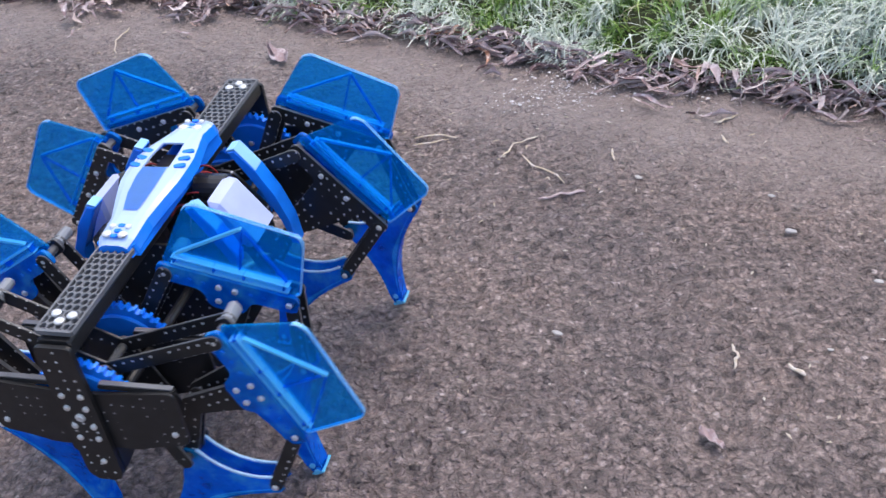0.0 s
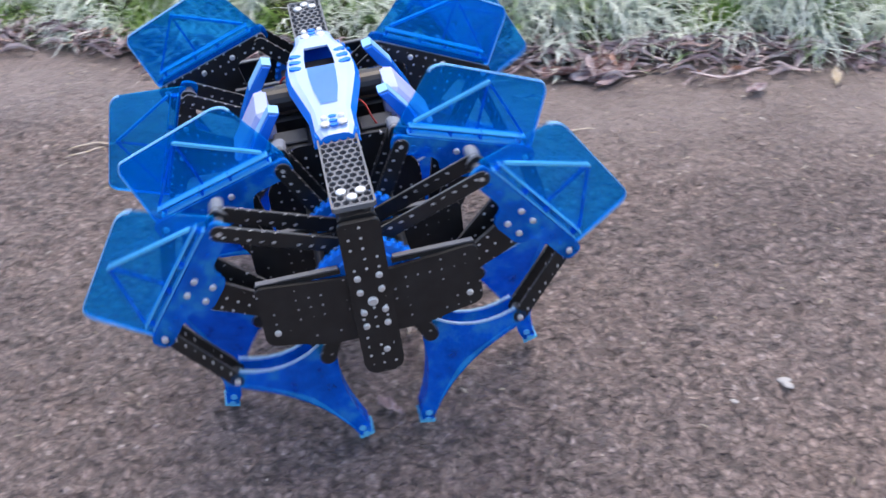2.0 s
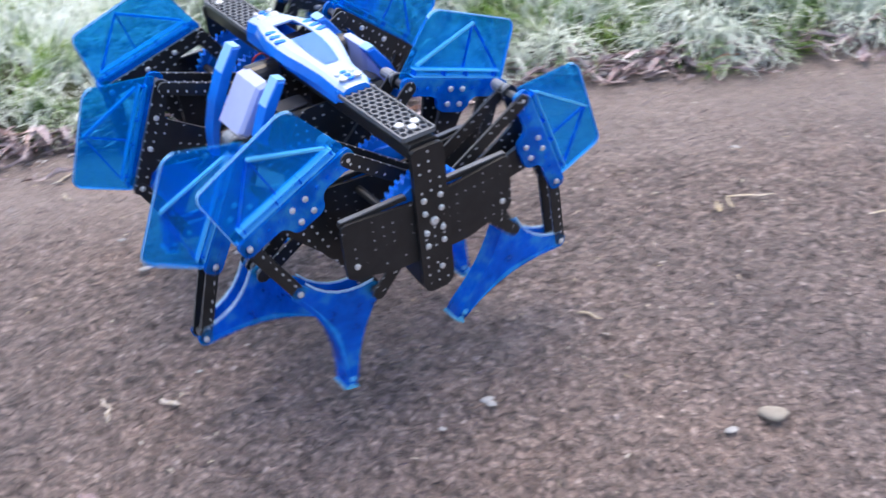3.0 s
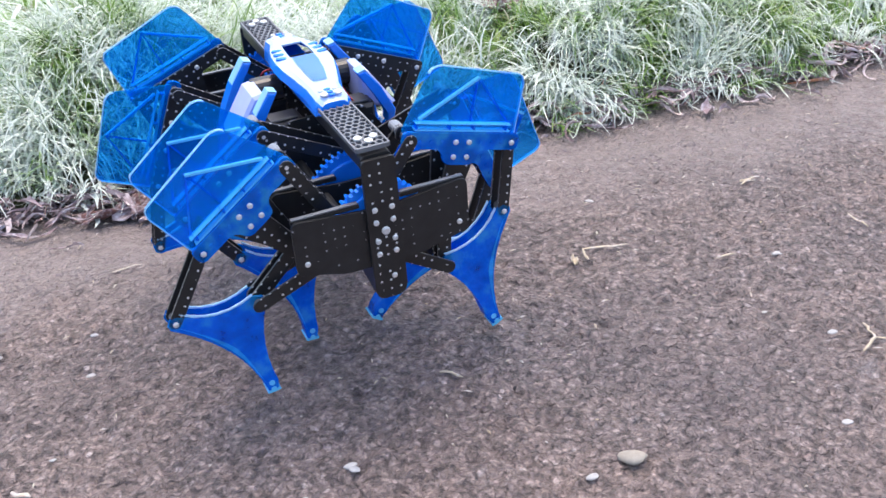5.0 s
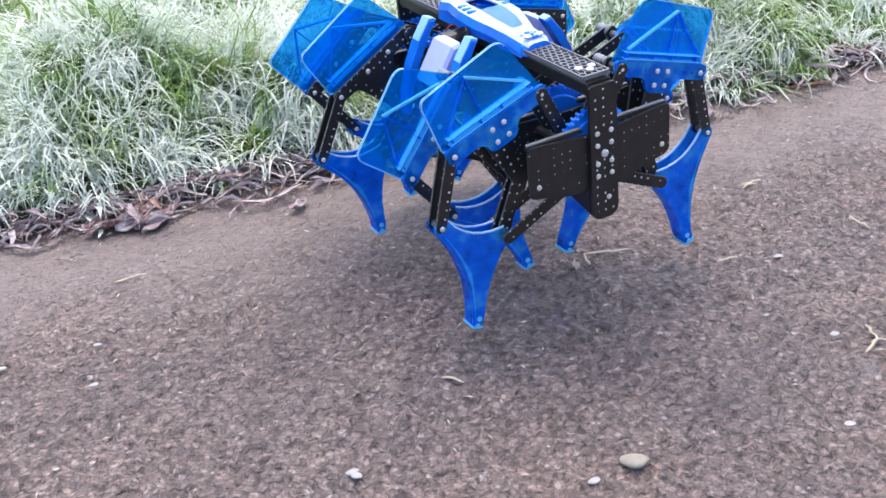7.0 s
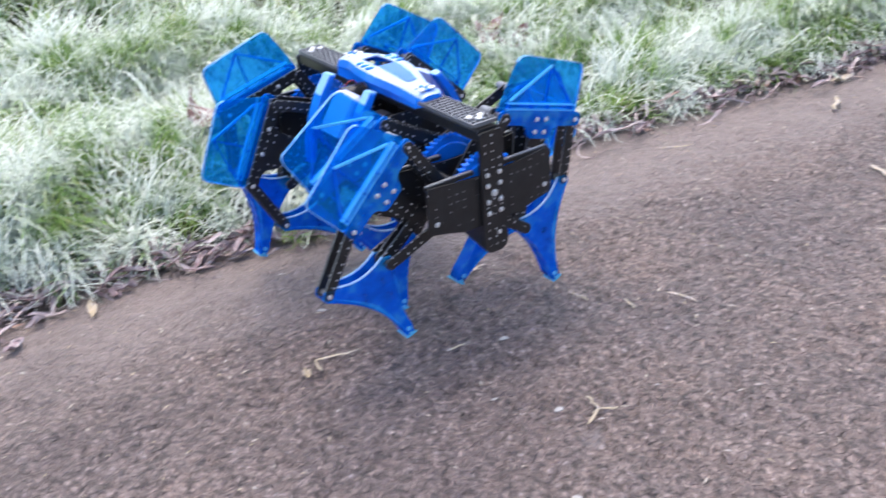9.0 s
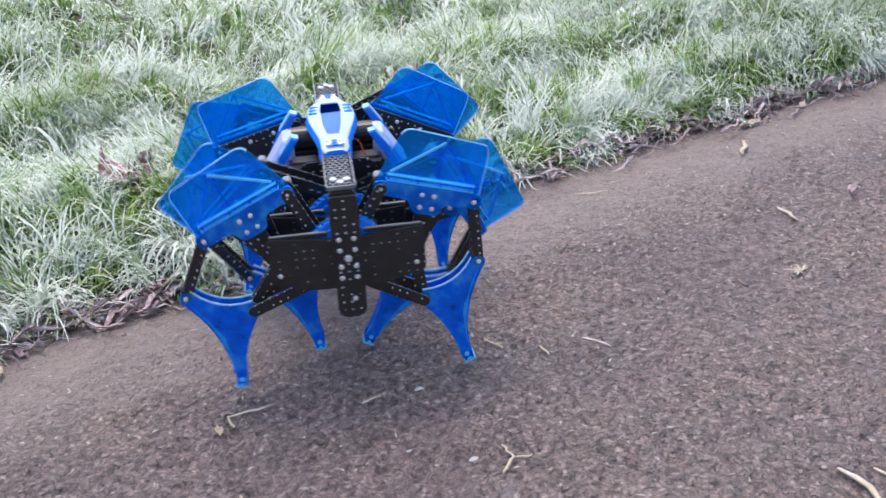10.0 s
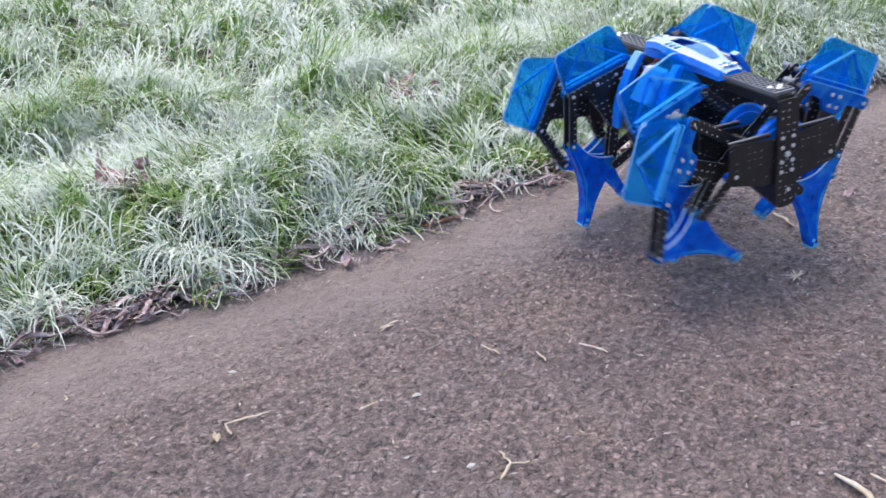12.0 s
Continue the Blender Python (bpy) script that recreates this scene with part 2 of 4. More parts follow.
# canopy's upper faces: blue paled by the reflected sky in the colour
CANOPY = plain("shell_top_sky_sheen", (0.46, 0.62, 0.94), 0.12, vary=0.05, bumpy=0.05)
PANEL = plain("blue_panel", (0.17, 0.43, 0.96), 0.1, vary=0.05, bumpy=0.03)
LILAC = plain("frosted_cover", (0.48, 0.55, 0.88), 0.35, vary=0.08, bumpy=0.05)
SCREW = plain("steel_screw", (0.78, 0.78, 0.78), 0.28, 0.5, vary=0.1)
RAIL = plain("rail_sheen_blue", (0.42, 0.68, 1.0), 0.25, vary=0.15, scale=90, bumpy=0.05)
# pale colour for the light caught along plastic edges
EDGE_LIGHT = plain("pale_edge_highlight", (0.30, 0.62, 1.0), 0.3, vary=0.05)
WIRE = plain("red_wire", (0.35, 0.02, 0.02), 0.45)


# ---- mesh helpers ----
def finish(name, bm, mat, smooth=False):
    bmesh.ops.recalc_face_normals(bm, faces=bm.faces)
    me = bpy.data.meshes.new(name)
    bm.to_mesh(me)
    bm.free()
    me.materials.append(mat)
    if smooth:
        for f in me.polygons:
            f.use_smooth = True
    return me


def part(name, bm, mat, parent, label="", smooth=False):
    ob = new(name, bm if isinstance(bm, bpy.types.Mesh) else finish(name, bm, mat, smooth))
    ob.parent = parent
    return tagged(ob, label)


def prism(bm, pts, y0, y1, cut=0.0):
    """A plate with outline pts in x and z from y0 to y1."""
    a = [bm.verts.new((x, y0, z)) for x, z in pts]
    b = [bm.verts.new((x, y1, z)) for x, z in pts]
    k = len(pts)
    faces = [bm.faces.new(a), bm.faces.new(b[::-1])]
    for i in range(k):
        faces.append(bm.faces.new((a[i], b[i], b[(i + 1) % k], a[(i + 1) % k])))
    if cut:
        rim = [e for f in faces[:2] for e in f.edges]
        bmesh.ops.bevel(bm, geom=rim, offset=cut, segments=1, affect="EDGES")


def box(bm, x0, x1, y0, y1, z0, z1, cut=0.0):
    prism(bm, [(x0, z0), (x1, z0), (x1, z1), (x0, z1)], y0, y1, cut)


def rounded(pts, r, n=4):
    """The outline with its corners rounded to radius r or a list of radii."""
    out = []
    for i, p in enumerate(pts):
        rr = r[i] if isinstance(r, (list, tuple)) else r
        p, a, c = Vector(p), Vector(pts[i - 1]), Vector(pts[(i + 1) % len(pts)])
        u, v = (a - p), (c - p)
        d = min(rr, u.length * 0.45, v.length * 0.45)
        s, e = p + u.normalized() * d, p + v.normalized() * d
        for j in range(n + 1):
            t = j / n
            q = s * (1 - t) ** 2 + p * 2 * t * (1 - t) + e * t * t
            out.append((q.x, q.y))
    return out


def capsule(x0, z0, x1, z1, r, n=6):
    """The outline of a bar with round ends."""
    a = math.atan2(z1 - z0, x1 - x0)
    out = []
    for cx, cz, s in ((x1, z1, -math.pi / 2), (x0, z0, math.pi / 2)):
        for j in range(n + 1):
            w = a + s + math.pi * j / n
            out.append((cx + r * math.cos(w), cz + r * math.sin(w)))
    return out


def disc(r, h, n=10):
    """A low domed screw head about the y axis, facing -y."""
    bm = bmesh.new()
    rings = [[bm.verts.new((rr * math.cos(6.2832 * j / n), y, rr * math.sin(6.2832 * j / n))) for j in range(n)] for rr, y in ((r, 0), (r, -h * 0.6), (r * 0.7, -h))]
    for p, q in zip(rings, rings[1:]):
        for j in range(n):
            bm.faces.new((p[j], p[(j + 1) % n], q[(j + 1) % n], q[j]))
    bm.faces.new(rings[-1])
    bm.faces.new(rings[0][::-1])
    return finish("screw", bm, SCREW)


HEAD, HEAD_BIG = disc(0.0025, 0.0018), disc(0.0038, 0.0022)


def screw(parent, x, y, z, up=False, back=False, big=False):
    ob = new("screw", HEAD_BIG if big else HEAD)
    ob.parent = parent
    ob.matrix_basis = pose(x, y, z, -90 if up else 0, 0, 180 if back else 0)
    return ob

# ---- ground ----
EDGE_LINE = [(-6.0, 4.1), (-2.0, 2.35), (-0.27, 1.72), (0.02, 1.555), (0.39, 1.318), (0.63, 1.21), (1.0, 1.09), (1.16, 0.99), (1.4, 0.895), (1.69, 0.785), (2.44, 0.43), (4.0, -0.35), (9.0, -2.9)]


def edge_y(x):
    return np.interp(x, [p[0] for p in EDGE_LINE], [p[1] for p in EDGE_LINE])


def lumps(x, y, cell, seed):
    """Smooth random heights from 0 to 1 on a lattice of the given size."""
    g = np.random.default_rng(seed).random((257, 257))
    u, v = x / cell, y / cell
    i, j = np.floor(u).astype(int), np.floor(v).astype(int)
    fu, fv = u - i, v - j
    fu, fv = fu * fu * (3 - 2 * fu), fv * fv * (3 - 2 * fv)
    i, j, i1, j1 = i % 257, j % 257, (i + 1) % 257, (j + 1) % 257
    return (g[i, j] * (1 - fu) + g[i1, j] * fu) * (1 - fv) + (g[i, j1] * (1 - fu) + g[i1, j1] * fu) * fv


def sheet(name, xs, ys, height, mat, follow=False):
    """A grid of ground; with follow, ys count from the lawn's edge."""
    X, Y = np.meshgrid(xs, ys)
    if follow:
        Y = Y + edge_y(X)
    Z = height(X, Y)
    v = np.stack([X, Y, Z], -1).reshape(-1, 3)
    a = np.arange(X.size).reshape(X.shape)
    f = np.stack([a[:-1, :-1], a[:-1, 1:], a[1:, 1:], a[1:, :-1]], -1).reshape(-1, 4)
    me = bpy.data.meshes.new(name)
    me.vertices.add(len(v))
    me.vertices.foreach_set("co", v.ravel())
    me.loops.add(f.size)
    me.loops.foreach_set("vertex_index", f.ravel())
    me.polygons.add(len(f))
    me.polygons.foreach_set("loop_start", np.arange(0, f.size, 4))
    me.update(calc_edges=True)
    me.polygons.foreach_set("use_smooth", np.ones(len(f), bool))
    me.materials.append(mat)
    # how near the lawn's edge a point lies, from 1 at the edge to 0
    near = np.clip(1 - (edge_y(v[:, 0]) - v[:, 1]) / 0.40, 0, 1)
    me.uv_layers.new(name="near_lawn").data.foreach_set("uv", np.stack([near, near], -1)[f.ravel()].ravel())
    return new(name, me)


def ground_height(X, Y):
    # below the path and the lawn, out to the horizon
    return -0.03 + 0 * X


def path_height(X, Y):
    inner = np.clip((edge_y(X) - Y) / 0.24, 0, 1)
    return (0.3 + 0.7 * inner) * (lumps(X + 40, Y + 40, 0.0095, 1) - 0.85) * 0.0062 + (0.3 + 0.7 * inner) * (lumps(X + 40, Y + 40, 0.017, 2) - 0.85) * 0.004 + (lumps(X + 40, Y + 40, 0.2, 3) - 0.5) * 0.003 - 0.001 * (1 - inner)


def lawn_height(X, Y):
    d = Y - edge_y(X)
    return np.where(d < 0, -0.02, np.minimum(0.035, 0.01 + 0.25 * d) + (lumps(X + 40, Y + 40, 0.2, 4) - 0.4) * 0.125 * np.clip(d * 4, 0, 1))


tagged(sheet("ground", np.linspace(-300, 300, 41), np.linspace(-300, 300, 41), ground_height, SOIL), "dark earth reaching away under path and lawn", "ground", kind="structure")
tagged(sheet("pavement_far", np.linspace(-14, 14, 113), np.append(np.linspace(-12, -0.3, 40), (-0.02, 0.04)), lambda X, Y: np.where(Y < edge_y(X) + 0.01, -0.0085, -0.025), ASPHALT, True), "worn asphalt footpath running along the lawn", "path", kind="structure")
tagged(sheet("pavement", np.arange(-0.75, 2.9, 0.005), np.arange(0.05, 1.9, 0.005), lambda X, Y: np.where(Y < edge_y(X) + 0.03, path_height(X, Y), -0.02), ASPHALT), "damp brown-grey asphalt path with coarse stone grains", "path", kind="structure")
tagged(sheet("lawn_soil", np.linspace(-14, 14, 281), np.append((-0.01, 0.0, 0.02, 0.05), np.linspace(0.1, 9.0, 170)), lawn_height, SOIL, True), "dark earth between the grass blades", "soil", kind="structure")


def tufts(name, count, each, xr, dr, length, width, seed, mat, steps=6):
    """Tufts of arching blades in one mesh, rooted dr metres behind the path's edge."""
    g = np.random.default_rng(seed)
    x = g.uniform(*xr, count)
    d = dr[0] + (dr[1] - dr[0]) * g.random(count) ** 1.1
    y = edge_y(x) + d + (lumps(x + 40, 40 + 0 * x, 0.08, seed + 3) - 0.5) * 0.05
    size = (0.55 + 0.75 * lumps(x + 40, y + 40, 0.16, seed + 7)) * g.uniform(0.75, 1.25, count)
    lean = 6.2832 * 1.4 * lumps(x + 40, y + 40, 0.3, seed + 9)
    k = np.repeat(np.arange(count), each)
    n = len(k)
    X, Y, D = x[k] + g.normal(0, 0.010, n), y[k] + g.normal(0, 0.010, n), d[k]
    Z = lawn_height(X, Y)
    L = length * size[k] * g.uniform(0.45, 1.15, n) * (0.60 + 0.40 * np.clip(D / 0.09, 0, 1)) * np.interp(X, [0.2, 0.9], [0.68, 1.0])
    W = width * g.uniform(0.6, 1.25, n)
    a = g.uniform(0, 6.2832, n)
    over = np.clip(1 - D / 0.06, 0, 1)
    ax = np.cos(a) + 1.25 * np.cos(lean[k]) - 0.5 * over
    ay = np.sin(a) + 1.25 * np.sin(lean[k]) - 1.5 * over
    s = np.hypot(ax, ay) + 1e-6
    ax, ay = ax / s, ay / s
    rise = np.radians(g.uniform(28, 86, n) - 14 * over)
    droop = np.radians(g.uniform(60, 215, n))
    twist = g.normal(0, 1.5, n)
    P = np.stack([X, Y, Z - 0.004], -1)
    rows = []
    for i in range(steps):
        t = i / (steps - 1)
        w = W * 0.5 * (1 - t ** 2.4)
        e, h = rise - droop * t ** 1.3, twist * t
        dx, dy = ax * np.cos(h) - ay * np.sin(h), ax * np.sin(h) + ay * np.cos(h)
        side = np.stack([-dy, dx, 0 * dx], -1)
        rows.append(P - side * w[:, None])
        if i < steps - 1:
            rows.append(P + side * w[:, None])
        P = P + (L / (steps - 1))[:, None] * np.stack([dx * np.cos(e), dy * np.cos(e), np.sin(e)], -1)
        P[:, 2] = np.maximum(P[:, 2], np.where(P[:, 1] < edge_y(P[:, 0]), 0.002, 0.010) + 0.004 * (a % 1))
    V = np.stack(rows, 1)
    m = 2 * steps - 1
    base = np.arange(n)[:, None] * m
    quads = np.concatenate([base + np.array([2 * q, 2 * q + 1, 2 * q + 3, 2 * q + 2]) for q in range(steps - 2)], 1).reshape(-1, 4)
    tris = (base + np.array([m - 3, m - 2, m - 1])).reshape(-1, 3)
    me = bpy.data.meshes.new(name)
    me.vertices.add(n * m)
    me.vertices.foreach_set("co", V.ravel())
    idx = np.concatenate([quads.ravel(), tris.ravel()])
    me.loops.add(len(idx))
    me.loops.foreach_set("vertex_index", idx)
    me.polygons.add(len(quads) + len(tris))
    me.polygons.foreach_set("loop_start", np.concatenate([np.arange(len(quads)) * 4, len(quads) * 4 + np.arange(len(tris)) * 3]))
    me.update(calc_edges=True)
    me.polygons.foreach_set("use_smooth", np.ones(len(me.polygons), bool))
    h = ((idx % m) // 2) / (steps - 1)
    me.uv_layers.new(name="along").data.foreach_set("uv", np.stack([0 * h, h], -1).ravel())
    me.materials.append(mat)
    return tagged(new(name, me), "frost-covered green grass, long and tufted", "grass", kind="stuff")


tufts("grass", 4300, 36, (-0.9, 3.3), (-0.006, 0.85), 0.128, 0.0028, 11, GRASS, 8)
tufts("grass", 4300, 16, (0.0, 4.8), (0.75, 3.0), 0.13, 0.0046, 12, GRASS)
tufts("grass", 2600, 8, (-6.0, 8.5), (0.0, 5.5), 0.13, 0.009, 13, GRASS, 5)


def litter(name, n, xr, spread, size, seed, mat, label):
    """Dry curled leaf strips lying along the foot of the grass."""
    g = np.random.default_rng(seed)
    bm = bmesh.new()
    for _ in range(n):
        x = g.uniform(*xr)
        y = edge_y(x) - abs(g.normal(0, spread * (1.0 if x > 0.55 else 1.7))) * (0.4 + 1.2 * noise.noise((x * 5, 3, 0)) ** 2 * 4) + 0.004
        L, w, a = size * g.uniform(0.4, 1.3), g.choice([0.0010, 0.0016, 0.0024, 0.0034, 0.005]) * g.uniform(0.7, 1.3), g.uniform(0, 6.28)
        if g.random() < 0.6:
            a = g.normal(-0.42, 0.5)
        tilt, curl = g.normal(0.03, 0.12), g.normal(0, 1.6)
        prev = None
        z0 = 0.003 + 0.02 * g.random() * (1 if g.random() < 0.5 else 0.2)
        for k in range(5):
            t = k / 4 - 0.5
            wx = w * (1 - (2 * abs(t)) ** 2.2 * 0.9)
            aa = a + curl * t * 0.5
            cx, cy, cz = x + L * t * math.cos(aa), y + L * t * math.sin(aa), max(0.002, z0 + tilt * L * (t + 0.5) + 0.004 * math.sin(t * 7 + a))
            px, py = -math.sin(aa), math.cos(aa)
            row = [bm.verts.new((cx - px * wx, cy - py * wx, cz + wx * 0.8)), bm.verts.new((cx, cy, cz)), bm.verts.new((cx + px * wx, cy + py * wx, cz + wx * 0.5))]
            if prev:
                for i in (0, 1):
                    bm.faces.new((prev[i], prev[i + 1], row[i + 1], row[i]))
            prev = row
    me = finish(name, bm, mat, True)
    return tagged(new(name, me), label, "leaf litter", kind="stuff")


litter("leaf_litter", 2300, (-0.8, 3.0), 0.026, 0.042, 21, DEAD, "dry brown curled leaves strewn along the grass edge")


def rolled_leaves(n, xr, seed):
    """Whole dead leaves, rolled along their midribs and piled against the grass."""
    g = np.random.default_rng(seed)
    bm = bmesh.new()
    while n:
        x = g.uniform(*xr)
        if x > 1.45 and g.random() < 0.4:
            continue
        if g.random() > 0.45 + 0.7 * max(0.0, noise.noise((x * 5.3, 7.7, 0)) + 0.2):
            continue
        n -= 1
        y = edge_y(x) - 0.004 - abs(g.normal(0, 0.034 if x > 0.55 else 0.032))
        L, w, a = g.uniform(0.024, 0.072) * (1.3 if g.random() < 0.35 else 1), g.uniform(0.0022, 0.0070), g.normal(-0.42, 0.7)
        roll, bend, tilt, z0 = g.uniform(2.8, 6.0), g.normal(0, 0.7), g.normal(0.02, 0.09), 0.001 + 0.022 * g.random() ** 2
        ph, prev = g.uniform(0, 6.28), None
        for k in range(8):
            t = k / 7 - 0.5
            half = w * (1 - (2 * abs(t)) ** 2) ** 0.6 * (1 + 0.2 * math.sin(11 * t + ph)) + 0.0006
            aa = a + bend * t
            cx, cy = x + L * t * math.cos(aa), y + L * t * math.sin(aa)
            cz = z0 + abs(tilt) * L * (t + 0.5) * (1 if tilt > 0 else 0.3) + 0.003 * math.sin(6 * t + ph)
            px, py, row = -math.sin(aa), math.cos(aa), []
            for j in range(6):
                s = j / 5 * 2 - 1
                v = s * roll / 2 * (0.75 + 0.4 * math.sin(4 * t + ph))
                r = 2 * half / roll
                row.append(bm.verts.new((cx + px * r * math.sin(v), cy + py * r * math.sin(v), max(0.0015, cz + r * (1 - math.cos(v)) + 0.0012 * math.sin(17 * t + 5 * s + ph)))))
            if prev:
                for j in range(5):
                    bm.faces.new((prev[j], prev[j + 1], row[j + 1], row[j]))
            prev = row
    return tagged(new("leaf_litter", finish("leaf_litter", bm, DEAD, True)), "frosted purple-brown rolled leaves piled against the grass", "leaf litter", kind="stuff")


rolled_leaves(1000, (-0.8, 3.0), 22)


# ---- bits lying on the path ----
def twig(pts, r, mat, label, category="twig"):
    """A thin bent stalk through the given points of the ground."""
    g = random.Random(repr(pts))
    line = []
    for (x0, y0), (x1, y1) in zip(pts, pts[1:]):
        for k in range(4):
            t = k / 4
            w = math.hypot(x1 - x0, y1 - y0) * 0.07
            line.append((x0 + (x1 - x0) * t + g.uniform(-w, w), y0 + (y1 - y0) * t + g.uniform(-w, w)))
    line.append(pts[-1])
    bm = bmesh.new()
    rings = []
    for i, (x, y) in enumerate(line):
        a, c = line[max(i - 1, 0)], line[min(i + 1, len(line) - 1)]
        d = Vector((c[0] - a[0], c[1] - a[1])).normalized()
        rr = r * (0.75 + 0.5 * g.random()) * (0.55 if i in (0, len(line) - 1) else 1)
        z = r * 0.6 + g.random() * 0.0008
        rings.append([bm.verts.new((x - d.y * rr * math.cos(u) * 1.3, y + d.x * rr * math.cos(u) * 1.3, z + rr * 0.65 * math.sin(u))) for u in (0, 1.257, 2.513, 3.77, 5.027)])
    for p, q in zip(rings, rings[1:]):
        for k in range(5):
            bm.faces.new((p[k], p[(k + 1) % 5], q[(k + 1) % 5], q[k]))
    bm.faces.new(rings[0])
    bm.faces.new(rings[-1][::-1])
    return tagged(new(category.replace(" ", "_"), finish("twig", bm, mat, True)), label, category, group="bits on the path")


def dry_leaf(x, y, turn, length, width, mat, label, lift=0.008, seed=0, base=0.0):
    """A curled leaf: a pointed blade folded along its midrib, with a wavy rim."""
    g = random.Random(seed)
    bm = bmesh.new()
    rows, n, m = [], 12, 6
    ph = g.uniform(0, 6)
    for i in range(n + 1):
        t = i / n
        half = width * 0.5 * (math.sin(math.pi * min(1, t * 1.02 + 0.02)) ** 0.75) * (1 + 0.18 * math.sin(9 * t + ph)) + 0.0006
        row = []
        for j in range(m + 1):
            s = j / m * 2 - 1
            z = 0.0025 + lift * (abs(s) ** 1.6) * (0.5 + 0.6 * math.sin(5 * t + ph + s)) ** 2 + lift * 0.8 * t * t + 0.002 * math.sin(14 * t + 3 * s + ph)
            row.append(bm.verts.new(((t - 0.5) * length, s * half * (1 - 0.2 * abs(s)), max(0.0012, z))))
        rows.append(row)
    for p, q in zip(rows, rows[1:]):
        for j in range(m):
            bm.faces.new((p[j], p[j + 1], q[j + 1], q[j]))
    bmesh.ops.recalc_face_normals(bm, faces=bm.faces)
    bmesh.ops.solidify(bm, geom=bm.faces[:], thickness=0.0006)
    ob = tagged(new("dry_leaf", finish("dry_leaf", bm, mat, True)), label, "leaf", group="dead leaves")
    ob.matrix_basis = pose(x, y, base, 0, 0, turn)
    return ob


def pebble(x, y, r, mat, label, seed=0):
    bm = bmesh.new()
    bmesh.ops.create_icosphere(bm, subdivisions=2, radius=r)
    g = random.Random(seed)
    o = Vector((g.random() * 9, g.random() * 9, 0))
    for v in bm.verts:
        v.co *= 1 + 0.35 * noise.noise(v.co / r * 0.9 + o)
        v.co.x *= 1.7
        v.co.z *= 0.42
    ob = tagged(new("pebble", finish("pebble", bm, mat, True)), label, "stone", group="stone chips")
    ob.matrix_basis = pose(x, y, r * 0.28, 0, 0, g.uniform(-30, 30) - 35)
    return ob


STRAWS = [
    [(1.026, 0.680), (0.985, 0.705), (0.976, 0.686)], [(1.247, 0.554), (1.238, 0.522)], [(1.262, 0.488), (1.247, 0.469)], [(1.296, 0.455), (1.294, 0.416)],
    [(1.079, 0.425), (1.066, 0.405), (1.041, 0.402)], [(1.066, 0.405), (1.078, 0.392)], [(1.076, 0.594), (1.095, 0.587)], [(1.672, 0.659), (1.704, 0.623)],
    [(0.741, 0.648), (0.75, 0.626)], [(0.588, 1.032), (0.621, 1.023)], [(1.073, 0.595), (1.09, 0.59)], [(1.227, 0.684), (1.251, 0.674)], [(0.169, 1.153), (0.215, 1.09)], [(0.045, 1.22), (0.075, 1.222), (0.097, 1.211)],
    [(0.149, 1.156), (0.165, 1.185), (0.195, 1.198)], [(0.336, 0.798), (0.338, 0.782), (0.331, 0.766)], [(0.409, 1.165), (0.414, 1.145)], [(-0.407, 1.545), (-0.415, 1.59), (-0.405, 1.634)], [(0.044, 1.201), (0.086, 1.209)],
    [(0.277, 1.13), (0.279, 1.155)], [(-0.265, 1.269), (-0.239, 1.282), (-0.209, 1.345)], [(-0.239, 1.282), (-0.226, 1.244)], [(-0.18, 1.013), (-0.117, 1.007)], [(-0.161, 1.187), (-0.162, 1.162), (-0.166, 1.146)], [(1.226, 0.683), (1.24, 0.672)], [(1.22, 0.676), (1.245, 0.68)],
    [(1.575, 0.300), (1.562, 0.292), (1.548, 0.291)], [(1.572, 0.285), (1.560, 0.294), (1.556, 0.306)], [(1.568, 0.301), (1.556, 0.287)], [(1.578, 0.291), (1.565, 0.289), (1.552, 0.297)],
]
for line in STRAWS:
    twig(line, 0.0012, STRAW, "thin pale dry grass stalk lying on asphalt", "straw")
for line, r in (([(1.735, 0.381), (1.706, 0.34)], 0.0026), ([(1.981, 0.517), (1.919, 0.495)], 0.003), ([(1.186, 0.137), (1.155, 0.080)], 0.0026), ([(1.204, 0.112), (1.192, 0.086)], 0.0014), ([(0.408, 1.192), (0.439, 1.208)], 0.0017), ([(0.379, 0.765), (0.389, 0.75)], 0.002), ([(-0.141, 0.965), (-0.109, 1.025)], 0.0032), ([(-0.255, 1.262), (-0.222, 1.318)], 0.003)):
    twig(line, r, STRAW, "flat pale splinter of wood on the asphalt", "splinter")
twig([(-0.237, 1.247), (-0.202, 1.214), (-0.165, 1.188)], 0.0018, DEAD, "thin dark brown twig on the asphalt", "twig")
twig([(0.181, 1.06), (0.21, 1.068), (0.236, 1.069)], 0.0019, DEAD, "brown curled leaf stalk on the asphalt", "twig")
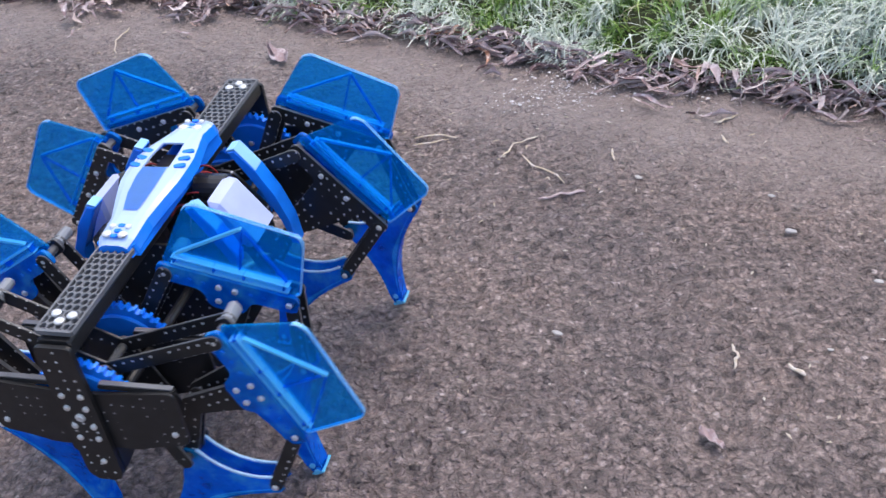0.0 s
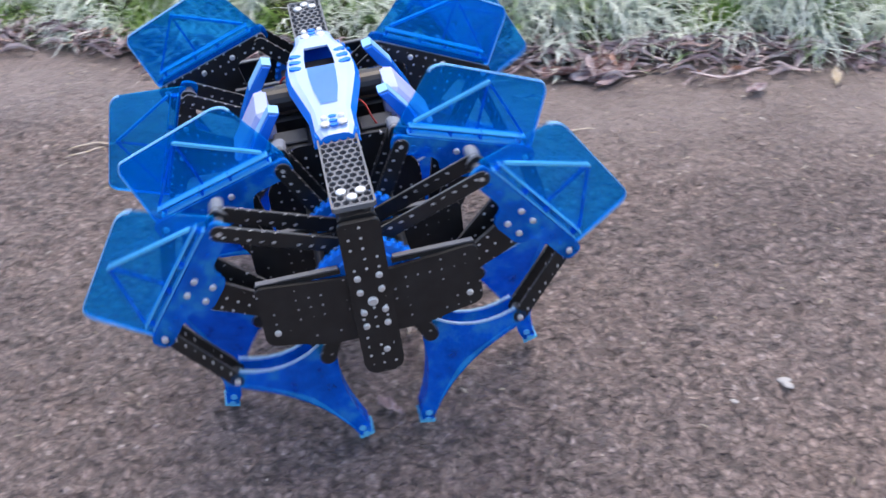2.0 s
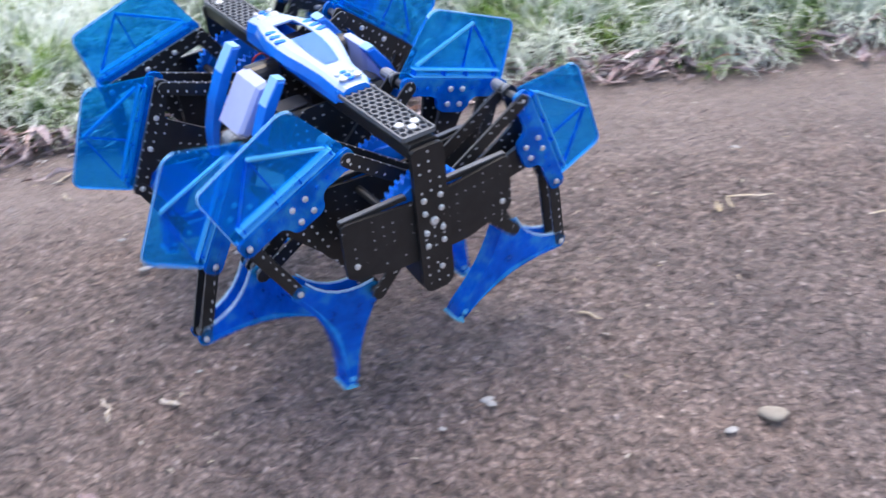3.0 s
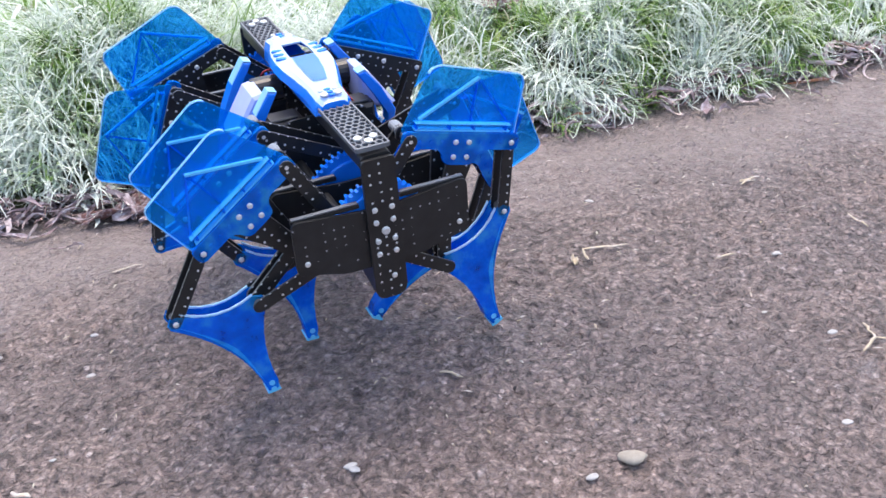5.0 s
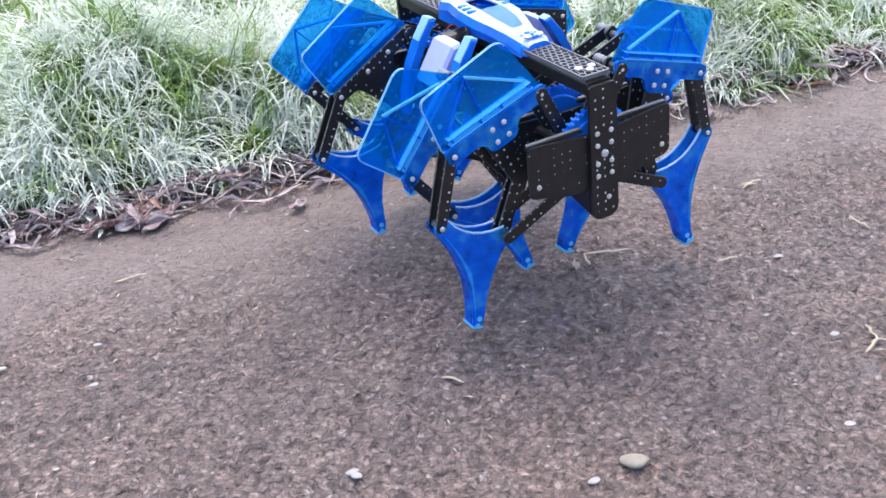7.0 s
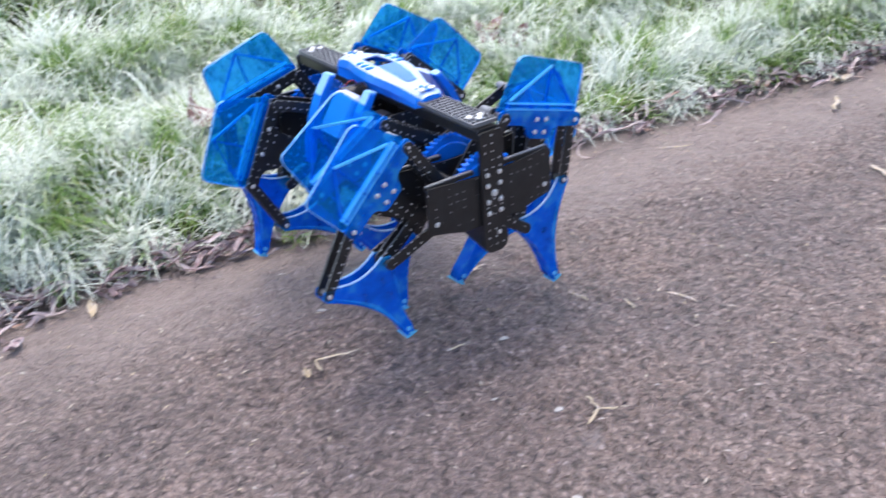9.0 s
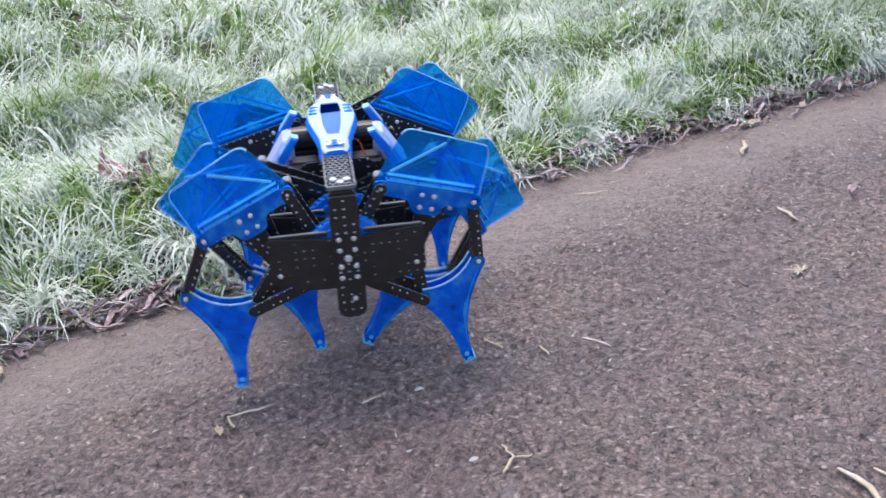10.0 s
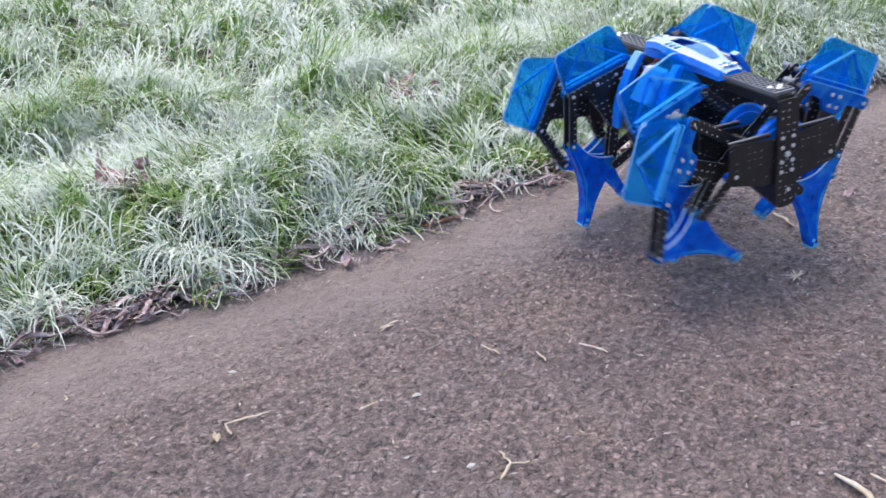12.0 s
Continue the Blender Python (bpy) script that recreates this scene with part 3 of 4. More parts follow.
for k, (x, y, turn, L, w, mat, lift) in enumerate((
    (0.715, 1.155, 28, 0.13, 0.055, RUSSET, 0.014), (0.648, 1.152, -5, 0.085, 0.04, RUSSET, 0.012), (0.672, 1.128, -20, 0.07, 0.018, DEAD, 0.008), (0.827, 1.03, 10, 0.030, 0.018, DEAD, 0.003), (0.963, 0.694, 60, 0.016, 0.008, STRAW, 0.002),
    (1.0, 1.064, -25, 0.04, 0.02, STRAW, 0.004), (0.976, 1.03, -50, 0.042, 0.012, DEAD, 0.006), (1.353, 0.834, 40, 0.026, 0.02, DEAD, 0.008), (2.06, 0.535, -30, 0.045, 0.018, STRAW, 0.004), (2.182, 0.485, 0, 0.022, 0.012, STRAW, 0.004),
    (0.258, 1.363, 65, 0.055, 0.018, DEAD, 0.006), (0.395, 1.297, 110, 0.055, 0.016, DEAD, 0.007), (0.466, 1.265, -40, 0.075, 0.016, DEAD, 0.007), (-0.152, 1.477, 120, 0.05, 0.03, DEAD, 0.012), (-0.038, 1.609, 0, 0.06, 0.06, DEAD, 0.02),
    (0.293, 0.684, -60, 0.03, 0.012, DEAD, 0.002), (0.926, 1.018, 60, 0.04, 0.012, STRAW, 0.004), (0.965, 1.031, 100, 0.03, 0.01, DEAD, 0.005), (1.835, 0.303, 0, 0.025, 0.02, DEAD, 0.007),
    (1.725, 0.72, -20, 0.05, 0.014, DEAD, 0.006), (0.862, 1.112, 50, 0.055, 0.014, DEAD, 0.008), (0.30, 1.375, -10, 0.06, 0.028, DEAD, 0.004), (0.19, 1.40, 5, 0.05, 0.02, DEAD, 0.006), (1.20, 0.955, -30, 0.06, 0.02, DEAD, 0.012), (1.27, 0.93, 30, 0.06, 0.018, DEAD, 0.014), (1.327, 1.266, 20, 0.09, 0.05, DEAD, 0.03), (0.556, 1.218, -25, 0.045, 0.014, DEAD, 0.006), (0.684, 1.118, 15, 0.05, 0.016, DEAD, 0.006), (0.484, 1.257, -35, 0.07, 0.016, DEAD, 0.008), (0.261, 1.345, 70, 0.045, 0.014, DEAD, 0.005), (-0.156, 1.483, 140, 0.035, 0.014, DEAD, 0.01), (0.395, 1.288, 100, 0.045, 0.014, DEAD, 0.009))):
    dry_leaf(x, y, turn, L, w, mat, "frosted brown curled dead leaf on the path" if mat is DEAD else "large russet-brown dead leaf lying at the grass edge" if mat is RUSSET else "pale dry leaf scrap lying on asphalt", lift, k)
for k, (x, y, turn, L, w) in enumerate(((1.262, 1.175, 70, 0.085, 0.05), (1.285, 1.15, 10, 0.06, 0.03), (1.81, 1.06, 15, 0.10, 0.05), (1.79, 1.0, -30, 0.06, 0.03))):
    dry_leaf(x, y, turn, L, w, RUSSET, "crumpled russet-brown dead leaf caught in the frosted grass", 0.022, 60 + k, float(lawn_height(np.array(x), np.array(y))) + 0.028)
STONE = plain("pale_stone", (0.36, 0.32, 0.27), 0.8, vary=0.2, scale=120, bumpy=0.4)
CHIP = plain("white_chip", (0.48, 0.46, 0.45), 0.8, vary=0.2, scale=150)
pebble(0.782, 0.448, 0.0078, STONE, "smooth pale beige pebble on the asphalt", 3)
for k, (x, y, r) in enumerate(((0.18, 0.834, 0.0042), (0.743, 0.455, 0.0045), (0.606, 0.594, 0.0045), (0.299, 1.089, 0.004), (0.557, 0.593, 0.003), (0.606, 0.60, 0.0045), (0.946, 0.356, 0.0042), (1.028, 0.501, 0.0025), (1.068, 0.775, 0.004), (1.126, 0.556, 0.0028), (0.436, 0.964, 0.005), (1.124, 0.558, 0.004), (0.421, 0.782, 0.0025), (0.495, 0.872, 0.004), (0.525, 0.933, 0.0035), (1.046, 0.438, 0.004), (0.434, 1.031, 0.0035))):
    pebble(x, y, r * 0.75, CHIP, "small whitish stone chip on the asphalt", k)


def scatter(n, seed):
    """Tiny straw crumbs and chips all over the path."""
    g = np.random.default_rng(seed)
    bm = bmesh.new()
    for _ in range(n):
        x = g.uniform(-0.7, 2.6)
        y = edge_y(x) - 0.02 - abs(g.normal(0, 0.45))
        if y < 0.1:
            continue
        L, w, a = g.uniform(0.002, 0.011), g.uniform(0.0006, 0.0015), g.uniform(0, 6.28)
        d, p, z = Vector((math.cos(a), math.sin(a), 0)), Vector((-math.sin(a), math.cos(a), 0)), 0.0012
        c = Vector((x, y, z))
        v = [bm.verts.new(q) for q in (c - d * L / 2, c - p * w + Vector((0, 0, 0.0008)), c + d * L / 2, c + p * w + Vector((0, 0, 0.0004)))]
        t = bm.verts.new(c + Vector((0, 0, 0.0016)))
        for i in range(4):
            bm.faces.new((v[i], v[(i + 1) % 4], t))
    return tagged(new("straw_crumbs", finish("straw_crumbs", bm, STRAW)), "tiny pale crumbs of straw scattered over asphalt", "straw", kind="stuff")


scatter(900, 31)


def frost_flakes(spots, seed):
    """Crumbs of hoar frost where a puddle has dried."""
    g = np.random.default_rng(seed)
    bm = bmesh.new()
    for x0, y0, n, r in spots:
        for _ in range(n):
            x, y, z = x0 + g.normal(0, r), y0 + g.normal(0, r * 0.6), 0.0008
            q = g.uniform(0.0005, 0.0014) * (1 if g.random() < 0.85 else 2.2)
            ring = [bm.verts.new((x + q * math.cos(u) * g.uniform(0.6, 1.4), y + q * math.sin(u) * g.uniform(0.6, 1.4), z)) for u in (0, 1.25, 2.5, 3.75, 5.0)]
            top = bm.verts.new((x, y, z + q * 0.3))
            for i in range(5):
                bm.faces.new((ring[i], ring[(i + 1) % 5], top))
    return tagged(new("frost_flakes", finish("frost_flakes", bm, FLAKE)), "white crumbs of hoar frost in patches on asphalt", "frost", kind="stuff")


FLAKE = plain("hoar_frost", (0.6, 0.59, 0.61), 0.6, vary=0.2, scale=200)
frost_flakes(((0.197, 1.294, 110, 0.035), (0.265, 1.295, 160, 0.04), (0.234, 1.33, 80, 0.04), (0.41, 1.25, 30, 0.03), (-0.23, 1.29, 40, 0.025), (1.05, 0.88, 8, 0.05)), 33)


# ---- the walking machine ----
U, ZA = 0.0018, 0.166  # the linkage's unit, and the height of its axle over the ground
LA, LL, LB, LC, LD, LE, LF, LG, LH, LI, LJ, LK, LM = 38, 7.8, 43.4, 31.7, 44.4, 53.6, 37.9, 38.9, 68.5, 55.3, 53.8, 54.1, 14.7
LAYERS = (-0.144, -0.0785, 0.0785, 0.144)
YF = 0.179  # the end plates


def meet(p, r, q, s, side):
    d = q - p
    D = d.length
    a = (r * r - s * s + D * D) / (2 * D)
    h = math.sqrt(max(r * r - a * a, 0.0))
    e = d / D
    return p + e * a + Vector((-e.y, e.x)) * h * side


def linkage(th):
    """The joints of a leg on the +x side at a crank angle, in units from the axle."""
    c = Vector((LM * math.cos(th), LM * math.sin(th)))
    b = Vector((LA, -LL))
    t = meet(c, LJ, b, LB, 1)
    h = meet(c, LK, b, LC, -1)
    o = meet(t, LE, b, LD, 1)
    k = meet(o, LF, h, LG, 1)
    return {"C": c, "B": b, "T": t, "H": h, "O": o, "K": k}


robot = new("walking_robot")
robot.empty_display_size = 0.05
tagged(robot, "blue and black eight-legged linkage walking robot with translucent leg shields", "robot")
BARS = []  # (part, layer, side, from joint, to joint)


def rimmed(name, bm, mat):
    """A black plate whose cut edges are coloured paler for the light they catch."""
    bm.normal_update()
    for f in bm.faces:
        f.material_index = int(abs(f.normal.y) < 0.5)
    me = finish(name, bm, mat)
    me.materials.append(SIDE)
    return me


def bar_mesh(length, half, gap, thick, r=0.0055):
    """Two parallel flat links with a spacer at each end."""
    bm = bmesh.new()
    for s in (-1, 1):
        y = s * gap
        prism(bm, capsule(0, 0, length, 0, r), y - thick / 2, y + thick / 2, 0.0004)
    for x in (0, length):
        prism(bm, capsule(x - 0.0005, 0, x + 0.0005, 0, 0.003, 4), -gap, gap)
    return rimmed("link", bm, half)


LINK_F, LINK_C = bar_mesh(LF * U, BLACK, 0.007, 0.003), bar_mesh(LC * U, BLACK, 0.0045, 0.003, 0.0065)
LINK_J, LINK_K = bar_mesh(LJ * U, BLACK, 0.0125, 0.0025, 0.006), bar_mesh(LK * U, BLACK, 0.0155, 0.0025, 0.006)
XB = (LE**2 + LB**2 - LD**2) / (2 * LE)
ZB = -math.sqrt(LB**2 - XB**2)
XF = (LG**2 + LH**2 - LI**2) / (2 * LG)
ZF = math.sqrt(LH**2 - XF**2)


def upper_meshes(s, out):
    """Strip, arm, shield, flange and ribs of an upper leg. x runs from the top joint to the outer joint, z outwards; out is the side of the outer face."""
    e = LE * U
    m = {}
    bm = bmesh.new()
    prism(bm, [(x, s * z) for x, z in rounded([(-0.007, -0.007), (e * 0.31, -0.007), (e * 0.36, -0.021), (e * 0.65, -0.021), (e * 0.70, -0.007), (e + 0.007, -0.007), (e + 0.007, 0.008), (-0.007, 0.008)], 0.005)], out * 0.008, out * 0.012, 0.0005)
    m["upper_leg"] = finish("upper_leg", bm, BLUE_CLEAR)
    bm = bmesh.new()
    prism(bm, [(x, s * z) for x, z in rounded([(-0.006, -0.006), (e * 0.3, -0.007), (XB * U - 0.009, ZB * U - 0.004), (XB * U + 0.009, ZB * U - 0.004), (e * 0.8, -0.007), (e + 0.006, -0.006), (e + 0.006, 0.007), (-0.006, 0.007)], 0.005)], -out * 0.008, -out * 0.005, 0.0004)
    prism(bm, [(x, s * z) for x, z in rounded([(e * 0.42, -0.004), (XB * U - 0.008, ZB * U - 0.006), (XB * U + 0.008, ZB * U - 0.006), (e * 0.7, -0.004)], 0.004)], out * 0.004, out * 0.0075, 0.0004)
    m["arm"] = rimmed("arm", bm, BLACK)
    bm = bmesh.new()
    prism(bm, [(x, s * z) for x, z in capsule(-0.0012, 0.001, 0.0012, 0.001, 0.0044, 6)], *sorted((-out * 0.026, -out * 0.0085)), 0.0008)
    m["spacer"] = finish("spacer", bm, SPACER)
    h = LE * U * 0.64
    quad = [(-0.006, 0.004), (e + 0.006, 0.004), (e * 1.06, h * 0.86), (e * 1.02, h * 0.96), (e * 0.20, h * 1.04), (e * 0.12, h * 0.98)]
    bm = bmesh.new()
    prism(bm, [(x, s * z) for x, z in rounded(quad, [0.003, 0.003, 0.004, 0.01, 0.01, 0.006])], out * 0.0015, out * 0.004, 0.0006)
    m["shield"] = finish("shield", bm, SHEET)
    bm = bmesh.new()
    # thin pale strip that draws the highlight on the shield's edges
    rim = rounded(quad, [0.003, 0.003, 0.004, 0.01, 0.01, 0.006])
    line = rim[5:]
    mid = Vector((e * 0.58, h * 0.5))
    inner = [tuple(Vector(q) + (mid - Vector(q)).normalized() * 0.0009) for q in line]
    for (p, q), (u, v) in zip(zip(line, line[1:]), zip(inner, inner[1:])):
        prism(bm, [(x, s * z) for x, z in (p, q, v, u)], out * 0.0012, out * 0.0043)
    m["rim"] = finish("rim", bm, EDGE_LIGHT)
    bm = bmesh.new()
    for z0, z1 in ((0.0085, 0.0096), (0.0145, 0.0153)):
        prism(bm, [(0.004, s * z0), (e - 0.002, s * z0), (e - 0.002, s * z1), (0.004, s * z1)], out * 0.002, out * 0.0095)
    m["flange"] = finish("flange", bm, RIB)
    bm = bmesh.new()
    for f in (0.1, 0.2, 0.31, 0.69, 0.8, 0.9):
        prism(bm, [(x, s * z) for x, z in capsule(e * f - 0.0002, 0, e * f + 0.0002, 0, 0.0017, 4)], out * 0.0115, out * 0.0132)
    for f in (0.06, 0.38, 0.62, 0.94):
        prism(bm, [(x, s * z) for x, z in capsule(e * f, 0.0088, e * f, 0.0148, 0.0007, 2)], out * 0.003, out * 0.009)
    m["stud"] = finish("stud", bm, BLUE_CLEAR)
    top = (e * 0.58, h * 0.90)
    bm = bmesh.new()
    for q, w in (((e * 0.58, 0.017), 0.0006), ((e * 0.95, 0.017), 0.0008)):
        prism(bm, [(x, s * z) for x, z in capsule(*q, *top, w, 2)], out * 0.0042, out * 0.0065)
    m["brace"] = finish("brace", bm, BLUE_CLEAR)
    bm = bmesh.new()
    prism(bm, [(x, s * z) for x, z in capsule(e * 0.08, 0.018, *top, 0.0010, 2)], out * 0.0045, out * 0.0078)
    m["rib"] = finish("rib", bm, RIB)
    return m


def curve(a, c, b, n=6):
    return [((1 - t) ** 2 * a[0] + 2 * t * (1 - t) * c[0] + t * t * b[0], (1 - t) ** 2 * a[1] + 2 * t * (1 - t) * c[1] + t * t * b[1]) for t in [j / n for j in range(n + 1)]]


def lower_mesh(s):
    """A three-armed cast leg: x from the outer to the inner joint, z towards the foot."""
    g, fx, fz = LG * U, XF * U, ZF * U
    r = 0.007
    pts = [(-r, 0.001), (-r * 0.6, -r * 0.8), (0.002, -r)]
    pts += curve((0.004, -r), (g * 0.5, 0.012), (g - 0.004, -r))[1:]
    pts += [(g + r * 0.7, -r * 0.7), (g + r, 0.002)]
    foot = Vector((fx, fz))
    d = (foot - Vector((g * 0.86, 0.0))).normalized()
    p = p0 = Vector((d.y, -d.x))
    w = 0.0062
    a, b = foot + p * w - d * 0.014, foot - p * w - d * 0.014
    pts += curve((g + r * 0.8, 0.006), (g * 0.93, fz * 0.45), (a.x, a.y))
    for u, v in ((0.8, 0.008), (0.45, 0.011), (-0.45, 0.011), (-0.8, 0.008)):
        q = foot + p * w * u - d * 0.014 + d * v
        pts.append((q.x, q.y))
    pts += curve((b.x, b.y), (g * 0.66, fz * 0.34), (-r * 0.7, 0.006), 9)
    # two side walls, and the wall round the foot between them; open along the top
    bm = bmesh.new()
    for y0, y1 in ((-0.0085, -0.006), (0.006, 0.0085)):
        prism(bm, [(x, s * z) for x, z in pts], y0, y1, 0.0007)
    around = pts[10:]
    mid = Vector((g * 0.62, fz * 0.3))
    for p, q in zip(around, around[1:]):
        u, v = (tuple(Vector(c) + (mid - Vector(c)).normalized() * 0.0024) for c in (p, q))
        prism(bm, [(x, s * z) for x, z in (p, q, v, u)], -0.006, 0.006)
    # ribs across the hollow
    for f in (0.28, 0.5, 0.72):
        c = Vector((g * 0.75, 0.004)).lerp(foot, f)
        prism(bm, [(x, s * z) for x, z in capsule(c.x - p0.x * 0.006, c.y - p0.y * 0.006, c.x + p0.x * 0.006, c.y + p0.y * 0.006, 0.0011, 2)], -0.006, 0.006)
    return finish("lower_leg", bm, BLUE_CLEAR)


def lower_ridge(s):
    """Raised rails along the top of the cast leg, coloured pale for their sheen."""
    g = LG * U
    bm = bmesh.new()
    for y in (-0.0075, 0.0075):
        line = curve((0.004, -0.0072), (g * 0.5, 0.0118), (g - 0.004, -0.0072))
        back = [(x, z - 0.0016) for x, z in line[::-1]]
        prism(bm, [(x, s * z) for x, z in line + back], y - 0.001, y + 0.001)
    return finish("rail", bm, RAIL)


def shin_band(s):
    """A raised paler band along the outer edge of the shin and the arm above it."""
    g, fx, fz = LG * U, XF * U, ZF * U
    foot = Vector((fx, fz))
    d = (foot - Vector((g * 0.86, 0.0))).normalized()
    p = Vector((d.y, -d.x))
    b = foot - p * 0.0052 - d * 0.016
    line = [Vector(q) for q in curve((b.x, b.y), (g * 0.665, fz * 0.34), (0.001, 0.0045), 9)]
    bm = bmesh.new()
    mid = Vector((g * 0.85, fz * 0.3))
    for y0, y1 in ((-0.0092, -0.0084), (0.0084, 0.0092)):
        for j, (u, v) in enumerate(zip(line, line[1:])):
            a, c = ((q + (mid - q).normalized() * w) for q, w in ((u, 0.0012 + 0.003 * math.sin(math.pi * j / 9)), (v, 0.0012 + 0.003 * math.sin(math.pi * (j + 1) / 9))))
            prism(bm, [(q.x, s * q.y) for q in (u, v, c, a)], y0, y1)
    return finish("band", bm, BAND)


def foot_cap(s):
    """The paler ribbed tip of a leg."""
    foot = Vector((XF * U, ZF * U))
    d = (foot - Vector((LG * U * 0.86, 0.0))).normalized()
    p = Vector((d.y, -d.x))
    bm = bmesh.new()
    for v in (-0.006, -0.0135):
        q = foot + d * v
        prism(bm, [(x, s * z) for x, z in capsule(q.x - p.x * 0.0001, q.y, q.x + p.x * 0.0001, q.y, 0.0026, 5)], -0.0095, 0.0095)
    a, b = foot - d * 0.0045 + p * 0.0052, foot - d * 0.0045 - p * 0.0052
    prism(bm, [(x, s * z) for x, z in capsule(a.x, a.y, b.x, b.y, 0.0012, 3)], -0.009, 0.009)
    return finish("foot_cap", bm, RIB)


UPPER = {(s, o): upper_meshes(s, o) for s in (1, -1) for o in (1, -1)}
LOWER = {s: (lower_mesh(s), lower_ridge(s), foot_cap(s), shin_band(s)) for s in (1, -1)}


def leg(layer, side):
    out = -1 if layer < 2 else 1
    y = LAYERS[layer]
    e = LE * U
    m = UPPER[(side, out)]
    up = part("upper_leg", m["upper_leg"], None, robot, "translucent blue upper leg plate")
    part("arm", m["arm"], None, up, "black perforated arm plate")
    part("shield", m["shield"], None, up, "see-through blue shield")
    if layer < 2:
        part("spacer", m["spacer"], None, up, "grey nylon spacer at the top joint")
    part("flange", m["flange"], None, up)
    part("stud", m["stud"], None, up)
    part("rib", m["rib"], None, up)
    part("brace", m["brace"], None, up)
    part("rim", m["rim"], None, up, "edge highlight of the shield, drawn as a pale rim")
    for x, z in ((0, 0), (e, 0), (e * 0.44, 0.0), (e * 0.57, 0.0), (e * 0.44, -0.0135), (e * 0.57, -0.0135)):
        screw(up, x, out * 0.012, side * z, back=out > 0)
    for x in (0, e, e * 0.3, e * 0.6):
        screw(up, x, -out * 0.008, 0, back=out < 0)
    low = part("lower_leg", LOWER[side][0], None, robot, "translucent blue three-armed lower leg")
    part("rail", LOWER[side][1], None, low)
    part("band", LOWER[side][3], None, low, "paler blue band along the shin")
    part("foot_cap", LOWER[side][2], None, low, "pale blue foot tip with two round studs")
    for x in (0, LG * U):
        screw(low, x, -0.0095, 0)
    BARS.append((up, layer, side, "T", "O"))
    BARS.append((low, layer, side, "K", "H"))
    for mesh, a, b, n in ((LINK_F, "O", "K", "outer_link"), (LINK_C, "B", "H", "inner_link"), (LINK_J, "C", "T", "upper_crank_link"), (LINK_K, "C", "H", "lower_crank_link")):
        BARS.append((part(n, mesh, None, robot), layer, side, a, b))


for layer in range(4):
    for side in (1, -1):
        leg(layer, side)


# -- frame --
def plate_outline(w, top, low, deep):
    return rounded([(-w, low), (-w * 0.72, low - 0.004), (-w * 0.45, deep), (w * 0.45, deep), (w * 0.72, low - 0.004), (w, low), (w, top), (0.016, top - 0.006), (-0.016, top - 0.006), (-w, top)], 0.006)


